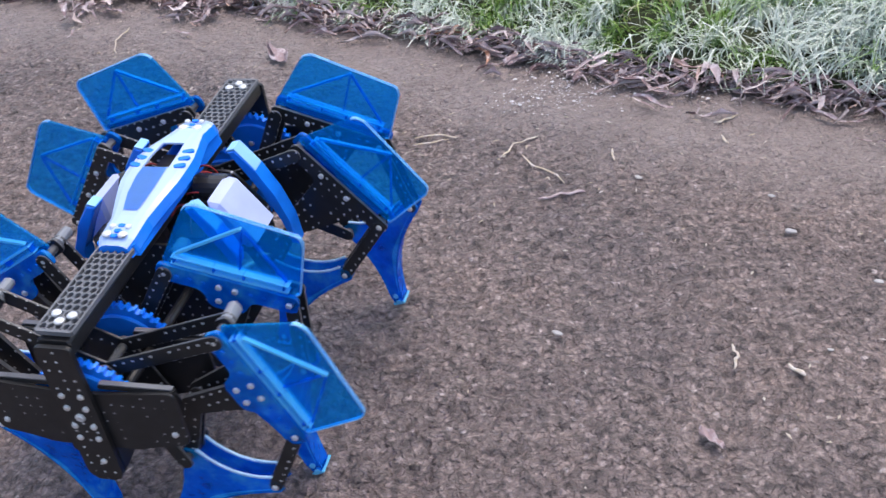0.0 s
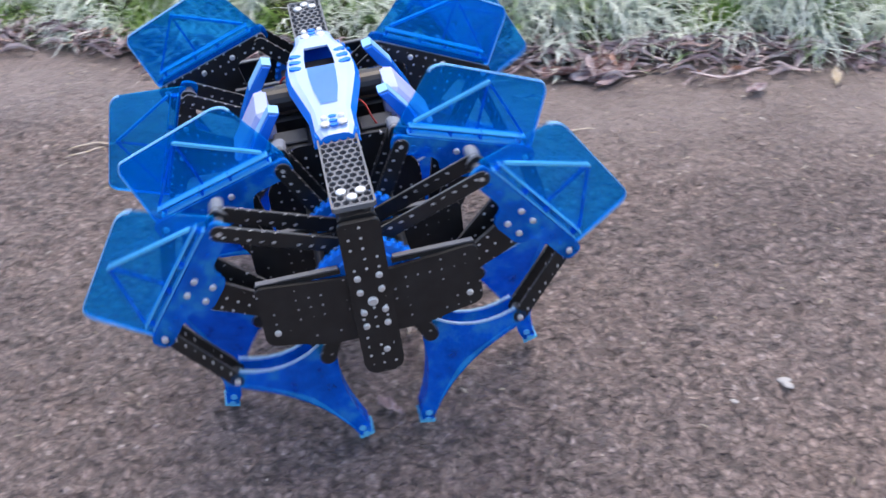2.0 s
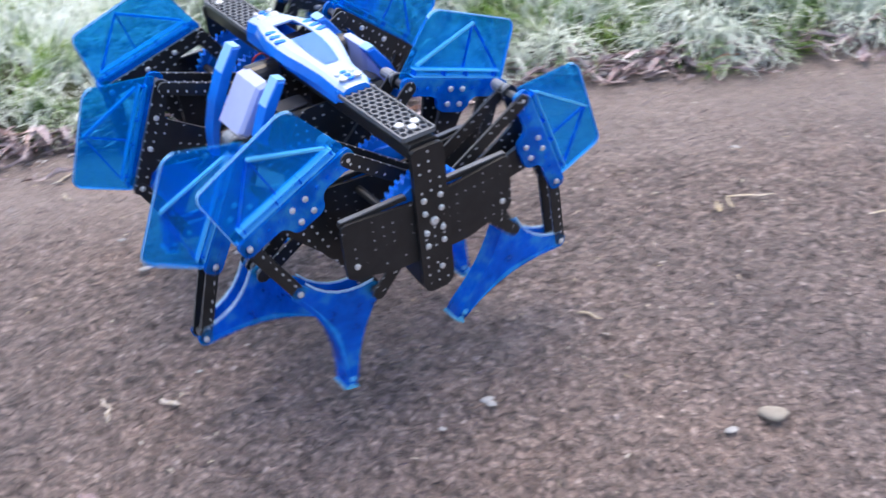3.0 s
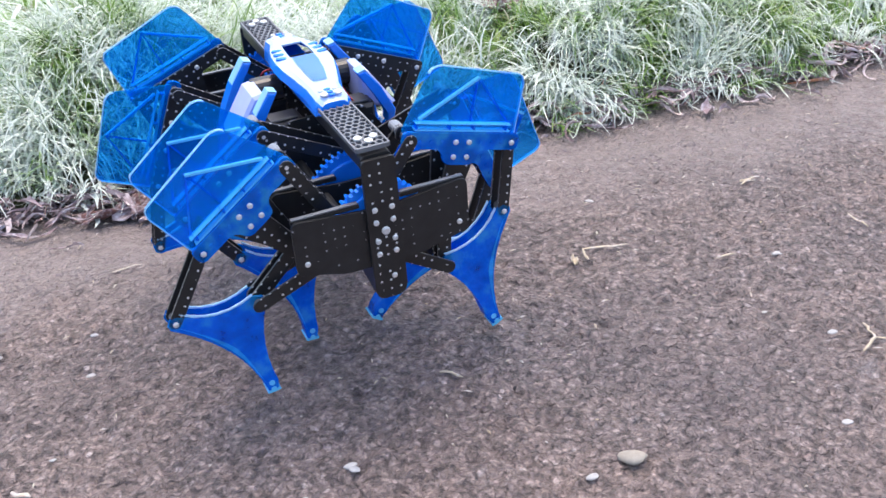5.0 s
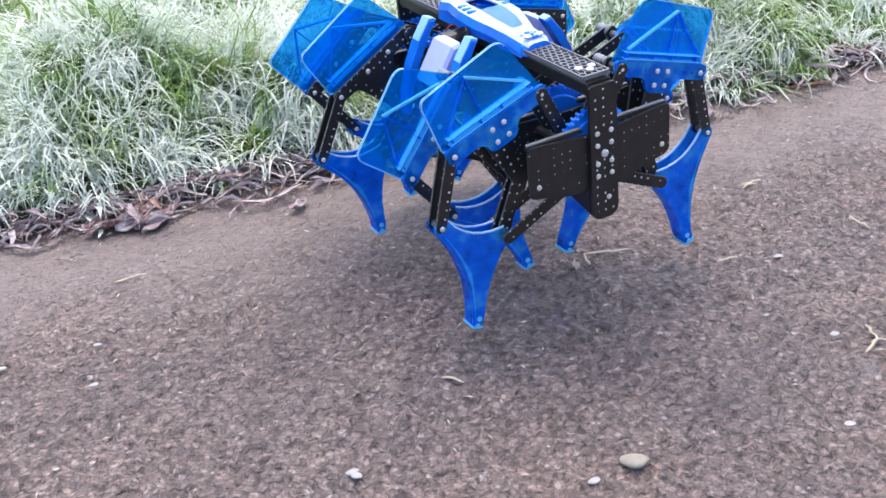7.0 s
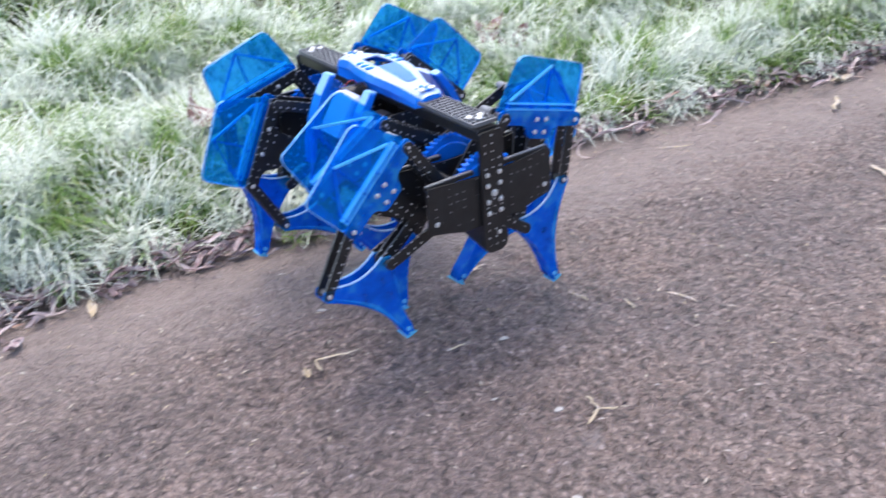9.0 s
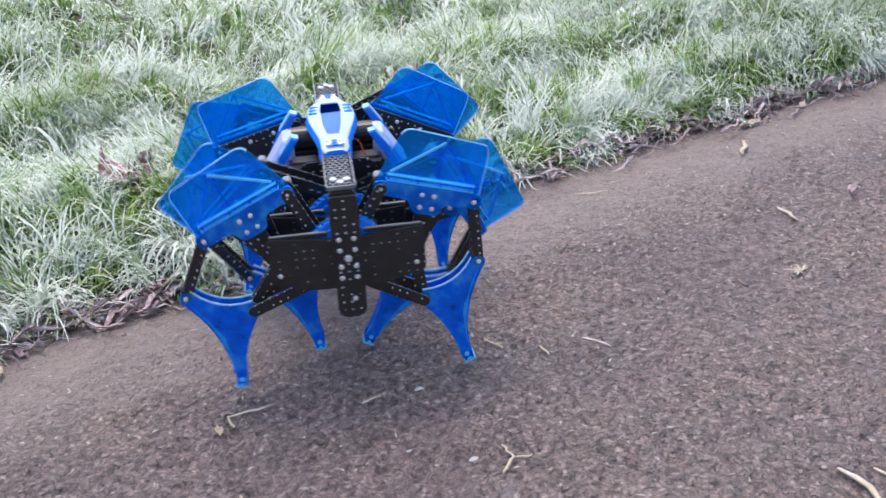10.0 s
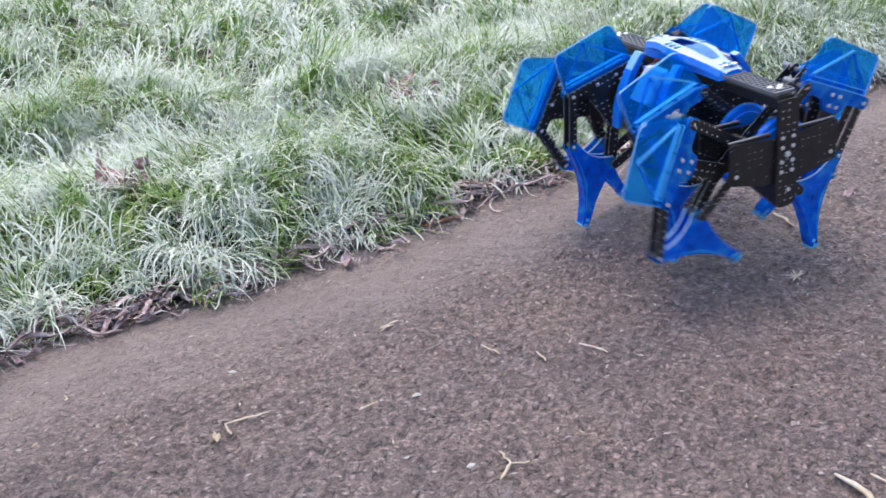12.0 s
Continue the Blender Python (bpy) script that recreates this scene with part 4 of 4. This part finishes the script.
def frame_plates():
    for s in (-1, 1):
        for y, name in ((YF, "end_plate"), (YF - 0.056, "middle_plate")):
            bm = bmesh.new()
            prism(bm, plate_outline(0.0775, 0.026, -0.024, -0.034), 0, 0.003, 0.0005)
            # turned top lip
            for a in (-1, 1):
                box(bm, min(a * 0.0765, a * 0.018), max(a * 0.0765, a * 0.018), -0.004 if s > 0 else 0.003, 0.0 if s > 0 else 0.007, 0.0225, 0.0255)
            ob = part(name, bm, PLATE, robot, "black plate with grey upper lip")
            ob.location = (0, s * y - 0.0015, ZA)
            for x in (-LA * U, LA * U):
                screw(ob, x, 0.003 if s > 0 else 0.0, -LL * U, back=s > 0)
            for a in (-1, 1):
                bm = bmesh.new()
                box(bm, min(a * 0.0755, a * 0.019), max(a * 0.0755, a * 0.019), -0.0045 if s > 0 else 0.0032, -0.0002 if s > 0 else 0.0075, 0.0262, 0.0272)
                part("lip", bm, EDGE, ob)
        bm = bmesh.new()
        prism(bm, rounded([(-0.0145, 0.066), (0.0145, 0.066), (0.0145, -0.058), (0.0105, -0.066), (-0.0105, -0.066), (-0.0145, -0.058)], 0.004), 0, 0.004, 0.0006)
        ob = part("upright", bm, BLACK, robot, "black upright strip with bright screws")
        ob.location = (0, s * (YF + 0.004) - 0.002, ZA)
        yy, bk = (0.004, True) if s > 0 else (0.0, False)
        screw(ob, 0, yy, 0, back=bk, big=True)
        for x, z in ((-0.0075, 0.009), (0.0075, 0.009), (-0.0075, -0.009), (0.0075, -0.009), (-0.0075, 0.021), (0.0075, 0.021), (-0.0075, -0.021), (0.0075, -0.021), (0.0035, -0.045)):
            screw(ob, x, yy, z, back=bk)
        # keel bracket under the plates
        bm = bmesh.new()
        # a trough whose floor rises towards the middle
        ends = []
        for y, low in ((s * (YF - 0.0005), -0.0665), (s * (YF - 0.078), -0.050)):
            ends.append([bm.verts.new((x, y, z)) for x, z in ((-0.0135, -0.028), (-0.0135, low + 0.006), (-0.009, low), (0.009, low), (0.0135, low + 0.006), (0.0135, -0.028))])
        for i in range(6):
            bm.faces.new((ends[0][i], ends[0][(i + 1) % 6], ends[1][(i + 1) % 6], ends[1][i]))
        bm.faces.new(ends[0])
        bm.faces.new(ends[1][::-1])
        yk = s * (YF - 0.075)
        prism(bm, rounded([(-0.0135, -0.050), (0.0135, -0.050), (0.034, -0.026), (-0.034, -0.026)], 0.003), yk - 0.002, yk + 0.002)
        ob = part("keel", bm, DARK, robot, "black keel bracket")
        ob.location = (0, 0, ZA)
        # inner bulkhead and gearbox
        bm = bmesh.new()
        prism(bm, rounded([(-0.06, -0.03), (0.06, -0.03), (0.06, 0.02), (0.035, 0.055), (-0.035, 0.055), (-0.06, 0.02)], 0.006), s * 0.052 - 0.0015, s * 0.052 + 0.0015)
        ob = part("bulkhead", bm, BLACK, robot)
        ob.location = (0, 0, ZA)
        for x in (-0.03, 0.03):
            bm = bmesh.new()
            prism(bm, capsule(x - 0.0003, 0.012, x + 0.0003, 0.012, 0.0035, 5), *sorted((s * 0.05, s * YF)))
            ob = part("spacer_rod", bm, DARK, robot)
            ob.location = (0, 0, ZA)


def gear_mesh(r, teeth, thick):
    bm = bmesh.new()
    pts = []
    for i in range(teeth):
        for f, rr in ((0.0, r), (0.28, r), (0.45, r - 0.0032), (0.83, r - 0.0032)):
            a = 6.2832 * (i + f) / teeth
            pts.append((rr * math.cos(a), rr * math.sin(a)))
    prism(bm, pts, -thick / 2, thick / 2)
    prism(bm, capsule(-0.0002, 0, 0.0002, 0, r * 0.78, 16), -thick / 2 - 0.0025, thick / 2 + 0.0025, 0.001)
    return finish("gear", bm, BLUE)


GEARS = []


def drive():
    big = gear_mesh(0.041, 40, 0.006)
    for half, s in ((0, -1), (1, 1)):
        for y in (YF - 0.010, YF - 0.072):
            g = part("gear", big, None, robot, "blue toothed drive gear")
            GEARS.append((g, half, s * y))
            for k in range(2):
                screw(g, 0.012 if k else -0.012, -0.0055, 0)
        for x in (-1, 1):
            bm = bmesh.new()
            box(bm, x * 0.034 - 0.017, x * 0.034 + 0.017, s * 0.026 - 0.016, s * 0.026 + 0.016, 0.002, 0.048, 0.003)
            ob = part("motor", bm, DARK, robot, "black motor block")
            ob.location = (0, 0, ZA)
            bm = bmesh.new()
            box(bm, x * 0.034 - 0.013, x * 0.034 + 0.013, s * 0.026 - 0.010, s * 0.026 + 0.010, 0.048, 0.0505, 0.0008)
            part("cap", bm, CAP, ob)
            if s > 0:
                # the motor's round can, lying across the body
                bm = bmesh.new()
                prism(bm, capsule(-0.0002, 0, 0.0002, 0, 0.0125, 10), 0.0, 0.030, 0.002)
                prism(bm, capsule(-0.0002, 0, 0.0002, 0, 0.0045, 6), 0.030, 0.033, 0.0008)
                can = part("can", bm, CAN, ob, "glossy black motor can")
                can.matrix_basis = pose(x * 0.019, 0.018, 0.060, 0, 0, -90 if x > 0 else 90)


def deck():
    # honeycomb bar: a ring of six sides round every hole
    for s in (-1, 1):
        bm = bmesh.new()
        pitch, wall = 0.0066, 0.0009
        R = pitch / math.sqrt(3)
        for row in range(18):
            for col in range(-2, 3):
                cx, cy = (col + (0.5 if row % 2 else 0.0)) * pitch * 0.92 - 0.0015, 0.060 + row * R * 1.5 * 1.14
                if abs(cx) > 0.0128 or cy > 0.1745:
                    continue
                ring = []
                for rr, z in ((R * 1.02, 0.0), (R - wall * 1.1, 0.0), (R - wall * 1.1, -0.003), (R * 1.02, -0.003)):
                    ring.append([bm.verts.new((cx + rr * 0.94 * math.sin(1.0472 * k), s * (cy + rr * 1.12 * math.cos(1.0472 * k)), z)) for k in range(6)])
                for p, q in zip(ring, ring[1:] + ring[:1]):
                    for k in range(6):
                        bm.faces.new((p[k], p[(k + 1) % 6], q[(k + 1) % 6], q[k]))
        # rim
        for x0, x1 in ((-0.0150, -0.0135), (0.0135, 0.0150)):
            box(bm, x0, x1, *sorted((s * 0.06, s * 0.1755)), -0.0032, 0.0004)
        box(bm, -0.0135, 0.0135, *sorted((s * 0.1745, s * 0.1768)), -0.0032, 0.0004)
        ob = part("honeycomb_bar", bm, EDGE, robot, "grey honeycomb top bar")
        ob.location = (0, 0, ZA + 0.0735)
        for x, y in ((-0.0065, 0.1585), (0.0065, 0.1600), (0.0, 0.1665)):
            screw(ob, x, s * y, 0.0003, up=True, big=True)
    bm = bmesh.new()
    prism(bm, rounded([(-0.013, 0.055), (0.013, 0.055), (0.013, 0.0685), (-0.013, 0.0685)], 0.003), -YF - 0.001, YF + 0.001, 0.001)
    ob = part("spine", bm, DARK, robot, "black spine beam under the top bar")
    ob.location = (0, 0, ZA)


def canopy():
    # shell: a lofted hull with a window through its top, upper faces paled for sky sheen
    half = [(-0.086, 0.0115, 0.0775), (-0.078, 0.0145, 0.0805), (-0.055, 0.0150, 0.083), (-0.034, 0.0205, 0.0875), (-0.016, 0.0248, 0.0903), (-0.001, 0.0258, 0.0915), (0.017, 0.0250, 0.092), (0.034, 0.0212, 0.092), (0.054, 0.0155, 0.090), (0.075, 0.0145, 0.0865), (0.084, 0.0115, 0.083)]
    bm = bmesh.new()
    rows = []
    for y, w, z in half:
        prof = [(-w - 0.003, z - 0.010), (-w, z - 0.002), (-w * 0.78, z), (-w * 0.45, z + 0.0008), (w * 0.45, z + 0.0008), (w * 0.78, z), (w, z - 0.002), (w + 0.003, z - 0.010)]
        rows.append([bm.verts.new((x, y, zz)) for x, zz in prof])
    gone = {(5, 3), (6, 3)}
    for i, (p, q) in enumerate(zip(rows, rows[1:])):
        for k in range(7):
            if (i, k) not in gone:
                bm.faces.new((p[k], p[k + 1], q[k + 1], q[k])).material_index = int(k in (0, 6))
    bm.faces.new(rows[0]).material_index = 1
    bm.faces.new(rows[-1]).material_index = 1
    bmesh.ops.recalc_face_normals(bm, faces=bm.faces)
    bmesh.ops.solidify(bm, geom=bm.faces[:], thickness=0.0016)
    shell = part("canopy", bm, CANOPY, robot, "glossy blue canopy shell, its top coloured pale with sky sheen")
    shell.data.materials.append(BLUE)
    shell.location = (0, 0, ZA)
    bm = bmesh.new()
    prism(bm, [(-0.0175, 0.066), (0.0175, 0.066), (0.0155, 0.0765), (-0.0155, 0.0765)], -0.082, 0.08, 0.001)
    ob = part("skirt", bm, BLUE, shell, "blue skirt under the canopy")
    bm = bmesh.new()
    box(bm, -0.0125, 0.0125, -0.003, 0.036, 0.0775, 0.080)
    part("well", bm, DARK, shell, "dark well under the window")
    bm = bmesh.new()
    rows = [[bm.verts.new((x, y, z)) for x in (-w, w)] for y, w, z in ((-0.050, 0.0062, 0.0858), (-0.034, 0.0094, 0.0892), (-0.014, 0.0108, 0.0922), (-0.002, 0.0105, 0.0929))]
    for p, q in zip(rows, rows[1:]):
        bm.faces.new((p[0], p[1], q[1], q[0]))
    bmesh.ops.solidify(bm, geom=bm.faces[:], thickness=0.0008)
    part("panel", bm, PANEL, shell, "smooth mid-blue panel")
    for s in (-1, 1):
        for k in range(3):
            bm = bmesh.new()
            prism(bm, capsule(-0.0024, 0, 0.0024, 0, 0.0026, 5), -0.0008, 0.0008)
            ob = part("vent", bm, BLUE, shell, "dark blue oval vent")
            ob.matrix_basis = Matrix.Translation((s * (0.0195 - 0.0009 * k), 0.002 + 0.0105 * k, 0.0918)) @ pose(0, 0, 0, 90, 0, s * 20)
    for y, z in ((-0.073, 0.0823), (0.069, 0.0885)):
        for x in (-0.0065, 0.0065):
            for d in (-0.005, 0.005):
                screw(shell, x, y + d, z, up=True, big=d < 0)
        for k in (-1, 0, 1):
            bm = bmesh.new()
            prism(bm, capsule(-0.0012, 0, 0.0012, 0, 0.0019, 4), -0.0006, 0.0006)
            ob = part("vent", bm, BLUE, shell)
            ob.matrix_basis = pose(0, y + k * 0.0065, z + 0.0002, 90)


def side_covers():
    for s in (-1, 1):
        # curved fenders: a tall one behind, a short one before the frosted wedge
        arc = [(0.038, 0.078), (0.046, 0.080), (0.060, 0.060), (0.072, 0.036), (0.080, 0.010), (0.083, -0.014), (0.077, -0.014), (0.073, 0.010), (0.065, 0.034), (0.052, 0.056)]
        for y0, y1, cut in ((0.044, 0.060, arc), (-0.040, -0.026, arc[:4] + [(0.070, 0.026), (0.062, 0.026)] + arc[-2:])):
            bm = bmesh.new()
            prism(bm, [(s * x, z) for x, z in cut], y0, y1, 0.0015)
            ob = part("fender", bm, BLUE, robot, "curved glossy blue fender")
            ob.location = (0, 0, ZA)
            # strip along the fender's top in the same edge-highlight colour
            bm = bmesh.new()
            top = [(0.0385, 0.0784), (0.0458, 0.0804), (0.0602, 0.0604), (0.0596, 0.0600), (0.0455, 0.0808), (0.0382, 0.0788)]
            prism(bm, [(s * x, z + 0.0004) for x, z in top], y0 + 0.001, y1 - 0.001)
            part("edge_strip", bm, EDGE_LIGHT, ob)
        # frosted wedge between the fenders
        bm = bmesh.new()
        prism(bm, [(s * x, z) for x, z in ((0.044, 0.042), (0.046, 0.072), (0.056, 0.070), (0.080, 0.034), (0.072, 0.028))], -0.020, 0.022, 0.003)
        ob = part("cover", bm, LILAC, robot, "frosted pale cover")
        ob.location = (0, 0, ZA)


def wires():
    g = random.Random(5)
    for k in range(8):
        s = 1 if k % 2 else -1
        c = bpy.data.curves.new("wire", "CURVE")
        c.dimensions, c.bevel_depth, c.bevel_resolution = "3D", 0.0008, 1
        sp = c.splines.new("BEZIER")
        sp.bezier_points.add(2)
        y = g.uniform(-0.03, 0.04)
        for bp, co in zip(sp.bezier_points, ((s * 0.012, y, ZA + 0.058), (s * g.uniform(0.02, 0.03), y + g.uniform(-0.012, 0.012), ZA + g.uniform(0.062, 0.072)), (s * 0.034, y + g.uniform(-0.02, 0.02), ZA + 0.050))):
            bp.co = co
            bp.handle_left_type = bp.handle_right_type = "AUTO"
        c.materials.append(WIRE)
        ob = new("wire", c)
        ob.parent = robot


frame_plates()
drive()
deck()
canopy()
side_covers()
wires()

# ---- what moves ----
BODY = [
    (0, -0.1203, 0.8411, 0.1541, -14.21, 0.80, -1.64),
    (0.5, -0.1234, 0.8449, 0.1564, 1.26, 1.24, -1.38),
    (1, 0.0204, 0.8442, 0.1612, -0.49, -0.05, -2.65),
    (1.5, 0.1571, 0.8463, 0.1602, 0.62, -2.14, -3.12),
    (2, 0.3033, 0.8612, 0.1597, -5.39, -1.54, -2.51),
    (2.5, 0.4332, 0.8681, 0.1558, 1.26, -2.93, -2.29),
    (3, 0.5823, 0.8742, 0.1691, 1.89, 0.24, -1.21),
    (3.5, 0.6586, 0.8833, 0.1678, 1.60, -2.11, -1.05),
    (5.5, 0.7680, 0.8775, 0.1685, -17.89, 0.32, -0.34),
    (6, 0.7858, 0.8678, 0.1694, -13.93, 0.05, -1.82),
    (6.5, 0.9059, 0.8492, 0.1679, -11.55, -1.49, -2.13),
    (6.7, 0.9342, 0.8463, 0.1721, -8.58, -1.31, -0.90),
    (8.3, 1.0456, 0.8023, 0.1786, -22.98, -1.45, -1.73),
    (8.5, 1.1108, 0.8061, 0.1701, -14.65, 0.54, 0.11),
    (9, 1.1933, 0.7845, 0.1758, -16.46, 1.13, 0.17),
    (9.5, 1.2407, 0.7880, 0.1644, -61.34, 1.64, 2.28),
    (10, 1.2574, 0.7553, 0.1693, -47.71, 0.94, 1.46),
    (10.5, 1.3384, 0.6864, 0.1683, -43.77, 0.92, -0.08),
    (11, 1.4333, 0.6298, 0.1692, -31.92, 0.42, -0.49),
    (11.5, 1.5332, 0.5720, 0.1727, -37.64, 0.86, -0.62),
    (12, 1.6602, 0.5045, 0.1687, -31.66, 0.35, -0.88),
]
FRONT = [
    (0, 56), (0.5, -2), (1, -218), (1.5, -428), (2, -628), (2.5, -846), (3, -1070), (3.2, -1164),
    (3.5, -1177), (3.7, -1150), (5.3, -1228), (5.8, -1231), (6, -1284), (6.5, -1488), (6.7, -1530), (7.6, -1544),
    (8.3, -1710), (8.5, -1808), (8.8, -1938), (9, -1945), (9.2, -1899), (9.4, -1812), (9.5, -1809), (9.7, -1809),
    (10, -1913), (10.5, -2100), (11, -2316), (11.5, -2473), (12, -2706),
]
REAR = [
    (0, 97), (0.5, 110), (1, -109), (1.5, -333), (2, -552), (2.5, -725), (3, -957), (3.2, -1049),
    (3.5, -1070), (3.7, -1142), (5.3, -1291), (5.8, -1294), (6, -1310), (6.5, -1513), (6.7, -1553), (7.6, -1581),
    (8.3, -1790), (8.5, -1914), (8.8, -2030), (9, -2043), (9.2, -2014), (9.4, -1828), (9.5, -1825), (9.7, -1821),
    (10, -1868), (10.5, -2025), (11, -2197), (11.5, -2378), (12, -2588),
]


def at(table, t):
    return float(np.interp(t, [r[0] for r in table], [r[1] for r in table]))


def motions():
    walk(robot, [(t, Matrix.Translation((x, y, z)) @ Matrix.Rotation(radians(yaw), 4, "Z") @ Matrix.Rotation(radians(rx), 4, "X") @ Matrix.Rotation(radians(ry), 4, "Y") @ Matrix.Translation((0, -0.0515, -ZA)))
                 for t, x, y, z, yaw, rx, ry in BODY])
    times = [k / 10 for k in range(121)]
    joints = {}
    for half, table in ((0, FRONT), (1, REAR)):
        for k, t in enumerate(times):
            th = radians(at(table, t))
            for deep in (0, 1):
                a = th + math.pi * deep
                layer = (0, 1, 2, 3)[half * 2 + deep]
                joints[layer, 1, k] = linkage(a)
                joints[layer, -1, k] = linkage(math.pi - a)
    for ob, layer, side, a, b in BARS:
        rows = []
        for k, t in enumerate(times):
            j = joints[layer, side, k]
            p, d = j[a] * U, j[b] - j[a]
            ang = math.atan2(d.y, d.x * side)
            rows.append((t, Matrix.Translation((p.x * side, LAYERS[layer], p.y + ZA)) @ Matrix.Rotation(-ang, 4, "Y")))
        walk(ob, rows)
    for ob, half, y in GEARS:
        table = FRONT if half == 0 else REAR
        walk(ob, [(t, Matrix.Translation((0, y, ZA)) @ Matrix.Rotation(-radians(at(table, t)), 4, "Y")) for t in times])


motions()
